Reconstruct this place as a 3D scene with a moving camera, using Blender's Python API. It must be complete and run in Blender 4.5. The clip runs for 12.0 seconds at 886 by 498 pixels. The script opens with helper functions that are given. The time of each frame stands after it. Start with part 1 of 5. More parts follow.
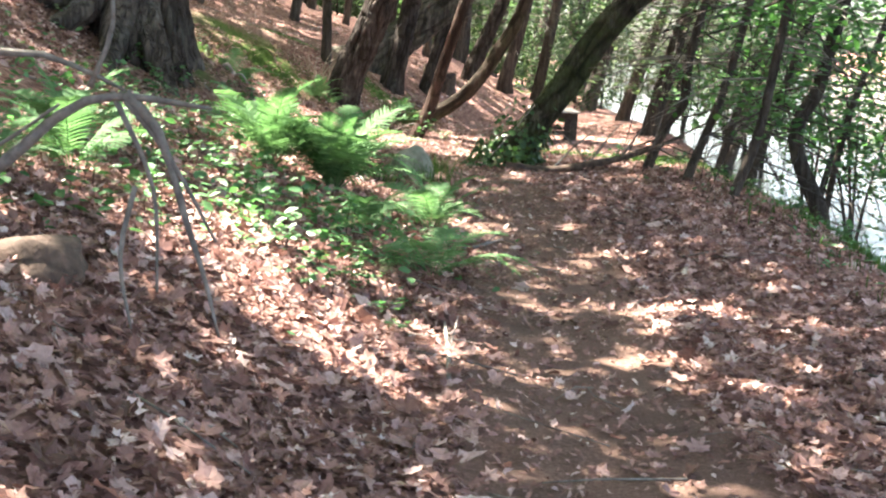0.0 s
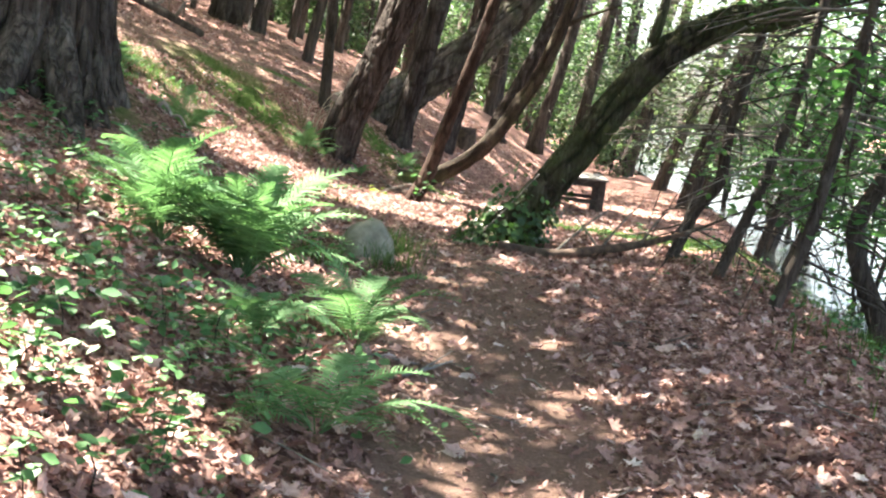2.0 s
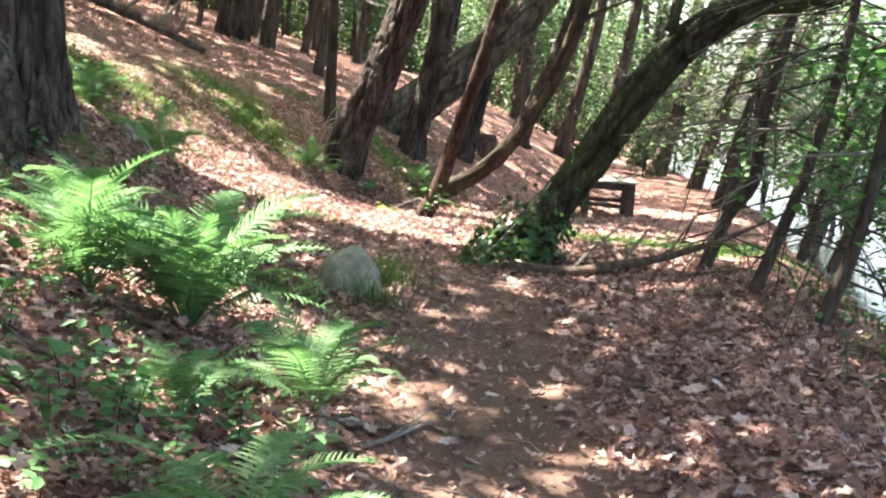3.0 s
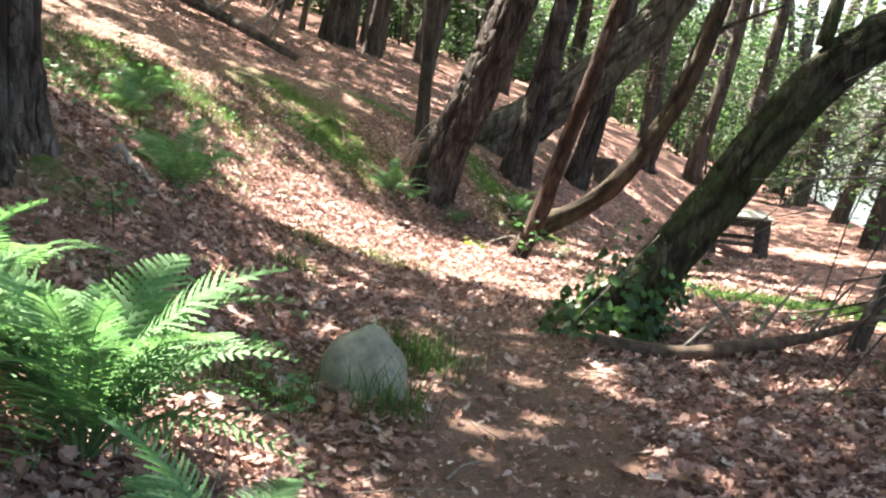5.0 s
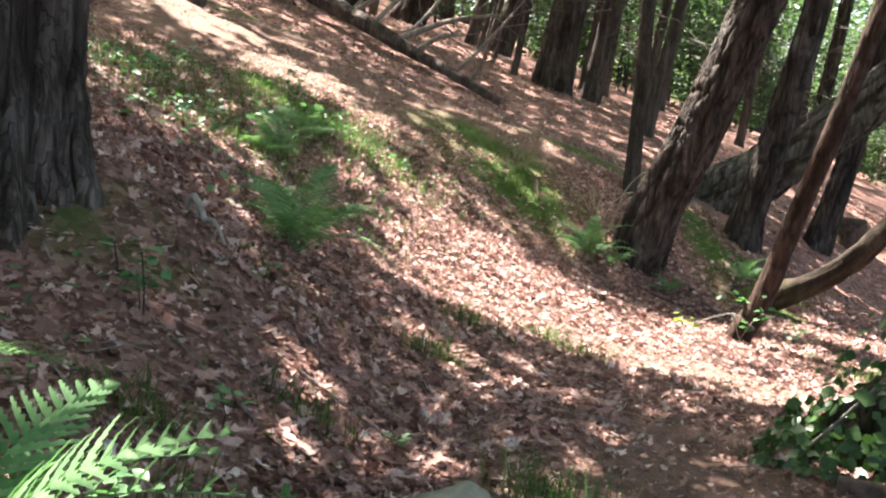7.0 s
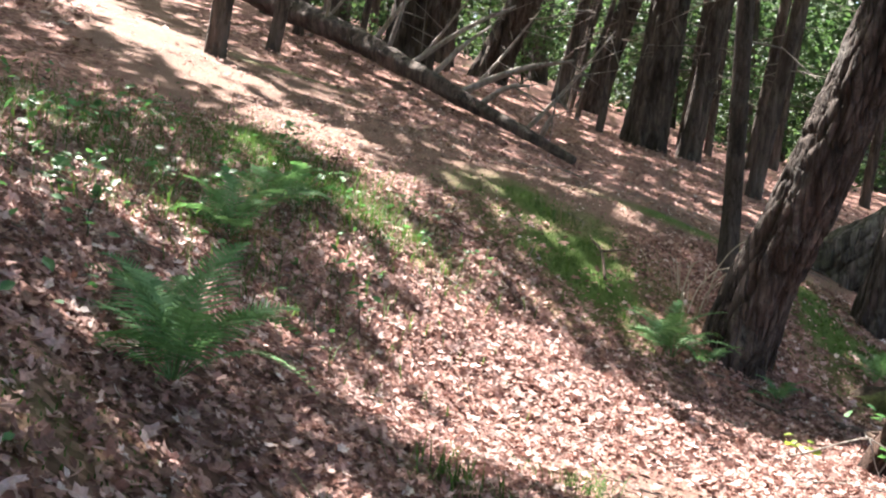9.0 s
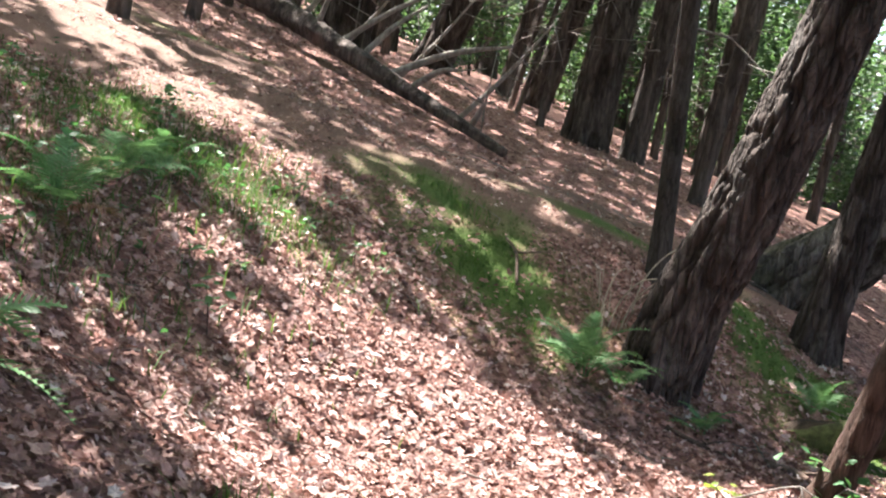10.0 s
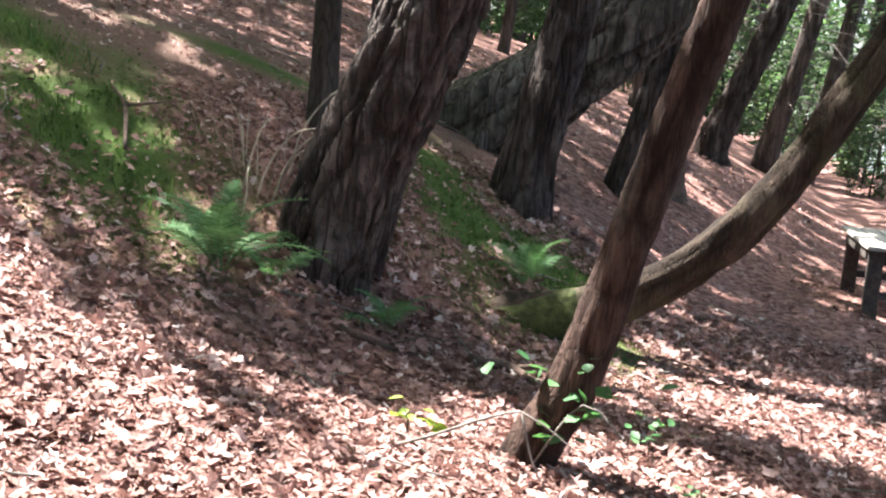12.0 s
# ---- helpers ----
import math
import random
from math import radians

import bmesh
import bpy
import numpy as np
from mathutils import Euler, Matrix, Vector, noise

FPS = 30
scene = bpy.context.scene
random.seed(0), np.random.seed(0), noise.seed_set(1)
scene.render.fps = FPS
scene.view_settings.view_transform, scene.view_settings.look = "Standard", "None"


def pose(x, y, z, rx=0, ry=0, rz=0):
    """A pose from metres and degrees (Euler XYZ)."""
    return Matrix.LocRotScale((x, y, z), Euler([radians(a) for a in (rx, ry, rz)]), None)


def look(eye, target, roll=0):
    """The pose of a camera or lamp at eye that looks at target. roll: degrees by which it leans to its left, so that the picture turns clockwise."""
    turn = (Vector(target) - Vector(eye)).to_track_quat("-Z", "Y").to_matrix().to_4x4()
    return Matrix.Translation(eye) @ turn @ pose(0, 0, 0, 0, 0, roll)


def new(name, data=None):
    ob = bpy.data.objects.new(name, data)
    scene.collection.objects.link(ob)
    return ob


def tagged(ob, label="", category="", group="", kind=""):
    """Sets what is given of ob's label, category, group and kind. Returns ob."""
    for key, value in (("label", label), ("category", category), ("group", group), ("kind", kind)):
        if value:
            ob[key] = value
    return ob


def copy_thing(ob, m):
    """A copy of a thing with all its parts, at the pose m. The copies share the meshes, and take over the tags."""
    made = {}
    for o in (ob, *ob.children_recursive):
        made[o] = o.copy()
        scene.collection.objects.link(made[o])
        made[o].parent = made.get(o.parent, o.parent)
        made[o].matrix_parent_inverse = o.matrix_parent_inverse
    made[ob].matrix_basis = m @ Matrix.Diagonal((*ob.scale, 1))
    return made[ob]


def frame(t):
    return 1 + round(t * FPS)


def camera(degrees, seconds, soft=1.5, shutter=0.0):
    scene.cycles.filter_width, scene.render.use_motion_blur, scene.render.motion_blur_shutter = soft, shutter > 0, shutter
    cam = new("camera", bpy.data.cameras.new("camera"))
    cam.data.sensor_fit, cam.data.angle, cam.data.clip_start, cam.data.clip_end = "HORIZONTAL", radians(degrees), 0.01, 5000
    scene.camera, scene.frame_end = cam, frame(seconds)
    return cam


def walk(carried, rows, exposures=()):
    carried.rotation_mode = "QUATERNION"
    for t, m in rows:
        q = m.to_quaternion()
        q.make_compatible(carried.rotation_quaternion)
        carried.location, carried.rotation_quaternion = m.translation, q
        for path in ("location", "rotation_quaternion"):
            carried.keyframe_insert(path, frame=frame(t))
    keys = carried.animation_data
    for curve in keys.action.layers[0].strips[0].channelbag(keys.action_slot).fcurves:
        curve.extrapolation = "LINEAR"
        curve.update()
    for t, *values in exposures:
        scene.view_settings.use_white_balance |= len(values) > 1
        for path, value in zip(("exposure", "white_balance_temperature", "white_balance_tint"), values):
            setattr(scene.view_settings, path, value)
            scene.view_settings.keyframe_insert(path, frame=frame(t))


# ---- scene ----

# ---- camera and walk ----
cam = camera(39.0, 12.0, soft=2.2)
PATH = [
    (0, (0.000, 0.000, 1.550), (0.015, 1.974, 1.226), 3.6),
    (0.5, (0.170, 0.592, 1.576), (0.108, 2.566, 1.259), 4.3),
    (1, (0.270, 1.297, 1.600), (0.302, 3.269, 1.269), 4.4),
    (1.5, (0.479, 1.976, 1.637), (0.495, 3.957, 1.359), 3.4),
    (2, (0.576, 2.601, 1.581), (0.523, 4.585, 1.333), 7.0),
    (2.5, (0.715, 3.234, 1.582), (0.649, 5.219, 1.344), 4.6),
    (4.5, (1.056, 5.600, 1.671), (0.793, 7.565, 1.408), 6.3),
    (5, (1.055, 6.196, 1.696), (0.729, 8.155, 1.456), 5.7),
    (5.5, (1.101, 6.732, 1.675), (0.582, 8.652, 1.463), 6.0),
    (6, (1.009, 7.252, 1.671), (0.294, 9.108, 1.455), 7.6),
    (6.5, (0.996, 7.783, 1.665), (0.316, 9.654, 1.473), 5.7),
    (8.5, (0.599, 10.764, 1.634), (-0.203, 12.587, 1.448), 7.5),
    (9, (0.505, 11.392, 1.646), (-0.370, 13.187, 1.545), 4.8),
    (9.5, (0.511, 12.029, 1.656), (-0.354, 13.830, 1.578), 6.0),
    (10, (0.352, 12.670, 1.627), (-0.452, 14.499, 1.526), 8.0),
    (10.5, (0.220, 13.232, 1.587), (-0.576, 15.064, 1.467), 5.4),
    (11, (0.192, 13.837, 1.609), (-0.454, 15.721, 1.426), 6.5),
    (11.5, (0.003, 14.459, 1.593), (-0.443, 16.395, 1.360), 5.8),
    (12, (0.000, 14.999, 1.550), (-0.328, 16.951, 1.265), 4.9),
]
walk(cam, [(t, look(eye, target, roll)) for t, eye, target, roll in PATH],
     exposures=[(0.0, 3.74, 6800, 5), (5.0, 3.56, 6750, 4), (8.5, 3.22, 6450, 9), (12.0, 3.2, 6150, 9)])

# ---- sky and sun ----
SUN_AZ = Vector((-0.84, 0.54, 0)).normalized()
SUN_EL = radians(60)
SUN = (SUN_AZ * math.cos(SUN_EL) + Vector((0, 0, math.sin(SUN_EL)))).normalized()
world = bpy.data.worlds.new("sky_world")
scene.world = world
world.use_nodes = True
wn = world.node_tree.nodes
sky = wn.new("ShaderNodeTexSky")
sky.sky_type, sky.sun_disc = "NISHITA", False
sky.sun_elevation, sky.sun_rotation = SUN_EL, math.atan2(SUN.x, SUN.y)
sky.dust_density, sky.air_density, sky.ozone_density = 4.0, 0.7, 0.5
world.node_tree.links.new(sky.outputs[0], wn["Background"].inputs[0])
wn["Background"].inputs[1].default_value = 0.085
sun_data = bpy.data.lights.new("sun", "SUN")
sun_data.energy, sun_data.angle, sun_data.color = 5.0, radians(0.6), (1.0, 0.945, 0.89)
sun_ob = new("sun", sun_data)
sun_ob.matrix_world = look(SUN * 60, (0, 0, 0))

# ---- the lie of the land ----
FOOT_Y = [-60, 0, 7, 9.5, 12.5, 16, 18, 20, 21.5, 23, 24.5, 27, 32, 45, 90, 300]
FOOT_X = [0.0, -0.15, -0.25, -0.5, -0.9, -1.9, -2.3, -1.8, -0.8, 0.0, 0.4, 1.0, 2.6, 3.6, 3.6, 10]
BASE_Y = [-60, 8, 12, 14, 16, 19, 24, 27, 40, 300]
BASE_Z = [0.1, 0.02, 0.2, 0.16, 0.08, 0, -0.22, -0.4, -0.5, -0.5]
SHORE_Y = [-60, 0, 15, 20, 26, 34, 45, 70, 300]
SHORE_X = [5.2, 5.2, 5.5, 6.2, 7, 8.2, 8.4, 8.6, 30]
TRAIL_Y = [-60, 0, 6, 9, 12, 15, 18, 22, 28, 40]
TRAIL_X = [0.4, 0.5, 0.75, 0.8, 0.55, 0.1, 0.3, 1.6, 2.6, 3.4]
WATER_Z = -0.9
MOUNDS = ((-2.4, 13.7, 0.8, 0.24), (-2.0, 16.3, 0.9, 0.2), (-1.9, 19.4, 1.0, 0.12), (-3.5, 20.9, 1.0, -0.17), (-2.9, 11.9, 1.0, -0.27))   # x, y, reach, height


def smooth(t):
    t = np.clip(t, 0, 1)
    return t * t * (3 - 2 * t)


def waves(x, y, scale, seed, octaves=3):
    """Cheap smooth noise on arrays, about -1 to 1."""
    rng = np.random.RandomState(seed)
    out, amp = 0 * x, 1.0
    for o in range(octaves):
        for k in range(5):
            a, p = rng.uniform(0, 6.283), rng.uniform(0, 6.283)
            f = 6.283 / scale * rng.uniform(0.6, 1.5)
            out = out + amp * np.sin((x * np.cos(a) + y * np.sin(a)) * f + p)
        scale, amp = scale / 2.2, amp / 2
    return out / 5.0


def land(x, y):
    """Height of the bank, the flat and the lake bed."""
    x, y = np.asarray(x, float), np.asarray(y, float)
    d = np.interp(y, FOOT_Y, FOOT_X) - x
    rise = np.interp(y, [10.5, 14.5, 23.5, 27, 34], [0.22, 0.33, 0.33, 0.275, 0.25]) * (d + np.sqrt(d * d + 0.3))
    top = 1.75 + 0.17 * np.clip(d - 2.6, 0, 2.4) + 0.26 * np.clip(d - 5, 0, 45)
    k = 0.35
    bank = -k * np.log(np.exp(-np.minimum(rise, 30) / k) + np.exp(-top / k))
    e = x - np.interp(y, SHORE_Y, SHORE_X)
    far = smooth((e - 190) / 30) * 22
    drop = -1.0 * smooth((e + 2.4) / 2.4) - np.clip(e, 0, 24) * 0.25
    swell = sum(h * np.exp(-((x - mx) ** 2 + (y - my) ** 2) / r ** 2) for mx, my, r, h in MOUNDS)
    return np.interp(y, BASE_Y, BASE_Z) + bank + drop + far + swell


def ground_z(x, y):
    x, y = np.asarray(x, float), np.asarray(y, float)
    t = np.abs(x - np.interp(y, TRAIL_Y, TRAIL_X))
    soft = smooth(t / 1.2)
    return land(x, y) + 0.05 * waves(x, y, 2.6, 3) * (0.35 + 0.65 * soft) - 0.05 * (1 - smooth(t / 0.8))


def gz(x, y):
    return float(ground_z(x, y))


def blob(x, y, cx, cy, rx, ry, turn=0.0):
    c, s = math.cos(turn), math.sin(turn)
    u, v = (x - cx) * c + (y - cy) * s, -(x - cx) * s + (y - cy) * c
    return np.clip(1.25 - np.sqrt((u / rx) ** 2 + (v / ry) ** 2), 0, 1)


def trail_mask(x, y):
    t = np.abs(x - np.interp(y, TRAIL_Y, TRAIL_X)) + 0.12 * waves(x, y, 1.3, 9)
    lower = 1 - smooth((t - 0.35) / 0.5)
    lower = lower * (1 - smooth((y - 15) / 3.5))
    u = np.abs(y - np.interp(x, [-40, -15, -11, -9, -7, -6, -5, -4, -3.3, -2, 1, 6], [40, 28.5, 25.4, 23.4, 22.5, 22.5, 22.7, 23.4, 24.0, 25.2, 30, 34]))
    v = np.abs(y - np.interp(x, [-1.8, -1.2, -0.5, 0.5, 1.2], [17.8, 17.75, 17.65, 17.3, 16.8])) + 0.08 * waves(x, y, 1.1, 12)
    lower = np.maximum(lower, (1 - smooth((v - 0.3) / 0.5)) * smooth((x + 2.0) / 0.7) * (1 - smooth((x - 1.0) / 0.5)))
    upper = (1 - smooth((u + 0.25 * waves(x, y, 1.5, 4) - np.interp(x, [-11, -9, -6, -4.2, -3.2, -1.5], [1.0, 1.5, 1.5, 1.6, 1.6, 1.2])) / 0.7)) * (1 - smooth((x + 1.6) / 0.8)) * (x > -30)
    return np.maximum(lower, upper)


def moss_mask(x, y):
    m = blob(x, y, -3.2, 21.4, 1.5, 0.8, -0.6) + blob(x, y, -0.9, 23.0, 1.6, 0.85, -1.0) + 0.35 * blob(x, y, -2.3, 14.4, 0.6, 0.5) + 0.7 * blob(x, y, -2.45, 13.2, 0.5, 0.45)
    m = m + 0.8 * blob(x, y, -8.4, 25.0, 0.9, 0.4, 0.2) + 0.8 * blob(x, y, -5.8, 20.2, 1.0, 0.5) + 0.8 * blob(x, y, -2.6, 23.6, 1.4, 0.4)
    m = m + 1.3 * blob(x, y, 2.6, 18.8, 1.7, 0.8) + 0.6 * blob(x, y, 4.2, 10.5, 1.1, 4.0)
    return np.clip(1.4 * m * (0.8 + 0.8 * waves(x, y, 0.9, 21)), 0, 1)


def sunlit(x, y):
    """Sun pattern wanted on the ground, used to cut gaps in the added canopy: 1 in the open, 0 in closed shade."""
    q = 0.54 * x + 0.84 * y + 0.22 * waves(x, y, 2.0, 31)
    low = np.interp(x, [-9, -5, -4, -3, -2, -1.4, -0.8, 1.2], [13.6, 14.3, 14.0, 12.8, 12.5, 13.4, 14.0, 14.2])
    top = np.interp(x, [-9, -4, -2.6, -2, -1.2, -0.4, 1.2], [15.6, 15.5, 15.95, 15.8, 16.4, 18.4, 18.8])
    g = smooth((q - low) / 0.3 + 0.5) * (1 - smooth((q - top) / 0.3 + 0.5)) * smooth((x + 22) / 6) * (1 - smooth((x - 0.9 - 0.5 * np.clip(q - 15.5, 0, 3)) / 0.6))
    strip = np.abs(y - np.interp(x, [-1.8, -1.2, -0.5, 0.5, 1.2], [17.95, 17.9, 17.8, 17.45, 16.95]))
    dapple = smooth(1.8 * waves(x, y, 0.8, 55) - 0.1) * smooth((strip - 0.35) / 0.25) * smooth((x + 9) / 3)
    g = g * (1 - 0.48 * dapple)
    g = np.maximum(g, (1 - smooth((strip - 0.35) / 0.25)) * smooth((x + 1.9) / 0.3) * (1 - smooth((x - 1.0) / 0.3)))
    g = np.maximum(g, smooth((q - 17.5) / 0.2) * (1 - smooth((q - 19.0) / 0.3)) * smooth((x + 0.5) / 0.3) * (1 - smooth((x - 2.2) / 0.8)))
    for cx, cy, rx, ry in ((-3.7, 23.2, 1.0, 0.25), (-1.9, 25.6, 0.9, 0.2), (-2.0, 6.5, 0.9, 0.7), (-2.0, 8.8, 0.5, 0.3), (-0.9, 6.1, 1.1, 0.6), (-0.5, 5.15, 0.9, 0.45), (-3.9, 17.0, 0.5, 0.35), (-3.4, 16.2, 0.35, 0.25), (-4.6, 16.6, 0.4, 0.3), (-0.7, 7.2, 0.6, 0.7), (-0.1, 5.9, 0.5, 0.5), (1.27, 6.16, 0.45, 0.18), (1.85, 6.1, 0.3, 0.12), (-1.95, 15.4, 0.45, 0.4), (-1.7, 14.3, 0.35, 0.25), (2.3, 7.0, 0.8, 0.16), (1.1, 7.6, 0.6, 0.2), (-0.85, 10.5, 1.25, 1.0), (-0.1, 9.9, 0.6, 0.5), (-0.1, 8.2, 0.35, 0.25), (-1.6, 9.8, 0.7, 0.7), (-1.4, 8.5, 0.5, 0.35), (0.9, 8.6, 0.5, 0.25), (2.35, 11.5, 0.35, 0.2),
                           (2.5, 18.8, 1.9, 0.75), (2.6, 20.6, 1.2, 0.3), (2.3, 26.9, 1.2, 0.5), (4.2, 28.5, 1.8, 0.6), (-2.05, 20.75, 0.5, 0.42), (-1.3, 21.1, 0.35, 0.2), (-4.6, 22.3, 0.6, 0.3), (-5.2, 24.7, 0.9, 0.25), (0.5, 23.6, 1.1, 0.16), (-0.5, 24.9, 1.1, 0.2),
                           (0.6, 25.6, 1.3, 0.2), (0.5, 30.0, 1.8, 0.25), (-7.0, 33.0, 2.2, 0.4), (-3.0, 30.5, 1.0, 0.25), (-1.5, 13.2, 0.5, 0.4), (-3.4, 14.9, 0.4, 0.5), (-8.0, 34.5, 1.5, 0.3), (3.6, 36.0, 1.8, 0.4), (-9.0, 30.5, 1.5, 0.6)):
        g = np.maximum(g, smooth(1.3 * blob(x, y, cx, cy, rx, ry, -0.57)))
    return g


# ---- geometry helpers ----
def mesh_of(name, verts, faces, material, smooth_faces=True):
    me = bpy.data.meshes.new(name)
    me.from_pydata(np.asarray(verts, float).tolist() if isinstance(verts, np.ndarray) else verts, [], faces)
    if material:
        me.materials.append(material)
    if smooth_faces:
        me.polygons.foreach_set("use_smooth", [True] * len(me.polygons))
    me.update()
    return me


def part(name, geom, material, parent, label="", smooth_faces=True):
    ob = new(name, mesh_of(name, geom[0], geom[1], material, smooth_faces))
    ob.parent = parent
    if label:
        tagged(ob, label)
    return ob


def thing(name, at, label, category, group="", kind=""):
    ob = new(name)
    ob.empty_display_size = 0.2
    ob.location = at
    return tagged(ob, label, category, group, kind)


def spline(pts, step):
    """A smooth line through pts (rows of any width), at about even steps."""
    p = np.array(pts, float)
    ext = np.vstack([2 * p[0] - p[1], p, 2 * p[-1] - p[-2]])
    out = []
    for i in range(1, len(ext) - 2):
        a, b, c, d = ext[i - 1:i + 3]
        n = max(1, int(np.linalg.norm((c - b)[:3]) / step))
        for t in np.arange(n) / n:
            out.append(0.5 * (2 * b + (c - a) * t + (2 * a - 5 * b + 4 * c - d) * t * t + (3 * b - a - 3 * c + d) * t ** 3))
    out.append(p[-1])
    return np.array(out)


CREVICE = []        # depth of the bark's furrows at each vertex of the last ridged tube, 0 to 1


def bark_relief(ang, run, cols, length, seed):
    """Long plates parted by wandering furrows, about 0 in a furrow and 1 on a plate; rows up the trunk, columns round it."""
    a, h = np.meshgrid(ang / (2 * np.pi), run)

    def grid(c, ln, s, shift=0.0):
        g = np.random.RandomState(s).uniform(0, 1, (int(run[-1] / ln) + 3, c))
        u, v = ((a + shift) * c) % c, h / ln
        i, j = np.floor(u).astype(int) % c, np.floor(v).astype(int)
        fu, fv = smooth(u - np.floor(u)), smooth(v - np.floor(v))
        k = (i + 1) % c
        return (g[j, i] * (1 - fu) + g[j, k] * fu) * (1 - fv) + (g[j + 1, i] * (1 - fu) + g[j + 1, k] * fu) * fv
    warp = (grid(6, 0.9, seed) - 0.5) * 0.03 + (grid(16, 0.2, seed + 1) - 0.5) * 0.02
    big = smooth(np.abs(grid(cols, length, seed + 2, warp) - 0.5) / 0.17)
    small = smooth(np.abs(grid(2 * cols, length * 0.4, seed + 3, warp) - 0.5) / 0.2)
    flakes = grid(3 * cols, length * 0.16, seed + 4, warp)
    return big * (0.66 + 0.34 * small) * (0.8 + 0.2 * flakes) + 0.12 * (flakes - 0.5)


def tube(pts, radii, seg=10, step=0.15, rough=0.0, ridges=0, flare=0.0, seed=0, tip=True):
    """A round limb along pts. rough: bumps as a part of the radius; ridges: bark furrows; flare: root swelling."""
    line = spline(np.column_stack([np.array(pts, float), radii]), step)
    c, r = line[:, :3], np.maximum(line[:, 3], 0.002)
    tang = np.gradient(c, axis=0)
    tang /= np.linalg.norm(tang, axis=1)[:, None] + 1e-9
    run = np.r_[0, np.cumsum(np.linalg.norm(np.diff(c, axis=0), axis=1))]
    ref = np.array([0.0, 1, 0]) if abs(tang[0][1]) < 0.9 else np.array([1.0, 0, 0])
    verts, faces = [], []
    ang = np.arange(seg) / seg * 2 * np.pi
    rng = np.random.RandomState(seed)
    ph = rng.uniform(0, 6.28, 8)
    lobes = rng.randint(4, 7)
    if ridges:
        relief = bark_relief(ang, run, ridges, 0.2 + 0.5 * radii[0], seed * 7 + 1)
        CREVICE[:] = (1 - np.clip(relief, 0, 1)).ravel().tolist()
    for i in range(len(c)):
        u = np.cross(tang[i], ref)
        u /= np.linalg.norm(u) + 1e-9
        v = np.cross(u, tang[i])
        rr = np.full(seg, r[i])
        if flare:
            k = math.exp(-run[i] / (2.2 * radii[0] + 0.05))
            rr = rr * (1 + flare * k * (0.75 + 0.45 * np.cos(lobes * ang + ph[0]) + 0.25 * np.cos((lobes + 3) * ang + ph[1])))
        if rough:
            h = run[i]
            rr = rr * (1 + rough * (0.5 * np.sin(3 * ang + 1.3 * h + ph[2]) * np.sin(1.7 * h + ph[3]) + 0.5 * np.sin(5 * ang - 2.3 * h + ph[4])))
        if ridges:
            rr = rr - min(0.15 * r[i], 0.05) * (1 - relief[i])
        verts.append(c[i] + np.outer(rr * np.cos(ang), u) + np.outer(rr * np.sin(ang), v))
    verts = np.vstack(verts)
    for i in range(len(c) - 1):
        for j in range(seg):
            a, b = i * seg + j, i * seg + (j + 1) % seg
            faces.append((a, b, b + seg, a + seg))
    if tip:
        faces.append(tuple(range((len(c) - 1) * seg, len(c) * seg)))
        faces.append(tuple(range(seg - 1, -1, -1)))
    return verts, faces


def join(geoms):
    verts, faces, n = [], [], 0
    for v, f in geoms:
        verts.append(np.asarray(v, float))
        faces.extend(tuple(i + n for i in q) for q in f)
        n += len(v)
    return np.vstack(verts), faces


def local(geom, at):
    return np.asarray(geom[0]) - np.array(at, float), geom[1]


def scatter(template, tfaces, pos, frames, scale):
    """Copies of a flat template (k,3), turned by frames (n,3,3), scaled and set at pos, as one geometry."""
    k, n = len(template), len(pos)
    v = np.einsum("nij,kj->nki", frames, template) * scale[:, None, None] + pos[:, None, :]
    faces = [tuple(int(i) + b for i in f) for b in range(0, n * k, k) for f in tfaces]
    return v.reshape(-1, 3), faces


def turns(n, rng, tilt, normals=None):
    """Random frames whose third axis leans from the vertical, or from normals, by about tilt."""
    z = np.zeros((n, 3))
    z[:, 2] = 1
    if normals is not None:
        z = normals.copy()
    z = z + rng.normal(0, tilt, (n, 3))
    z /= np.linalg.norm(z, axis=1)[:, None]
    a = rng.uniform(0, 6.283, n)
    x = np.column_stack([np.cos(a), np.sin(a), 0 * a])
    x = x - (x * z).sum(1)[:, None] * z
    x /= np.linalg.norm(x, axis=1)[:, None] + 1e-9
    return np.stack([x, np.cross(z, x), z], 2)


LEAF = np.array([(-0.5, 0, 0), (-0.1, -0.27, 0.06), (0.22, -0.2, 0.05), (0.5, 0, -0.04), (0.22, 0.2, 0.05), (-0.1, 0.27, 0.06)])
LEAF_F = [(0, 1, 2, 3), (0, 3, 4, 5)]


def lobed(seed):
    """A dry lobed leaf, curled, about one across."""
    rng = np.random.RandomState(seed)
    pts = [(0, 0, 0)]
    n = 14
    slim = rng.uniform(0.42, 0.85)
    for i in range(n):
        a = 2 * math.pi * i / n
        r = (0.52 if i % 2 == 0 else 0.35) * rng.uniform(0.7, 1.2) * (1.0 if math.cos(a) > -0.6 else 0.75)
        pts.append((r * math.cos(a) * 1.25, r * math.sin(a) * slim, 0))
    p = np.array(pts)
    p[:, 2] = rng.uniform(0.2, 1.8) * p[:, 1] ** 2 + 0.5 * rng.uniform(-0.8, 1.4) * p[:, 0] ** 2 + 0.5 * rng.uniform(-1, 1) * p[:, 0] * p[:, 1] + rng.uniform(-0.075, 0.075, len(p))
    return p, [(0, 1 + i, 1 + (i + 1) % n) for i in range(n)]


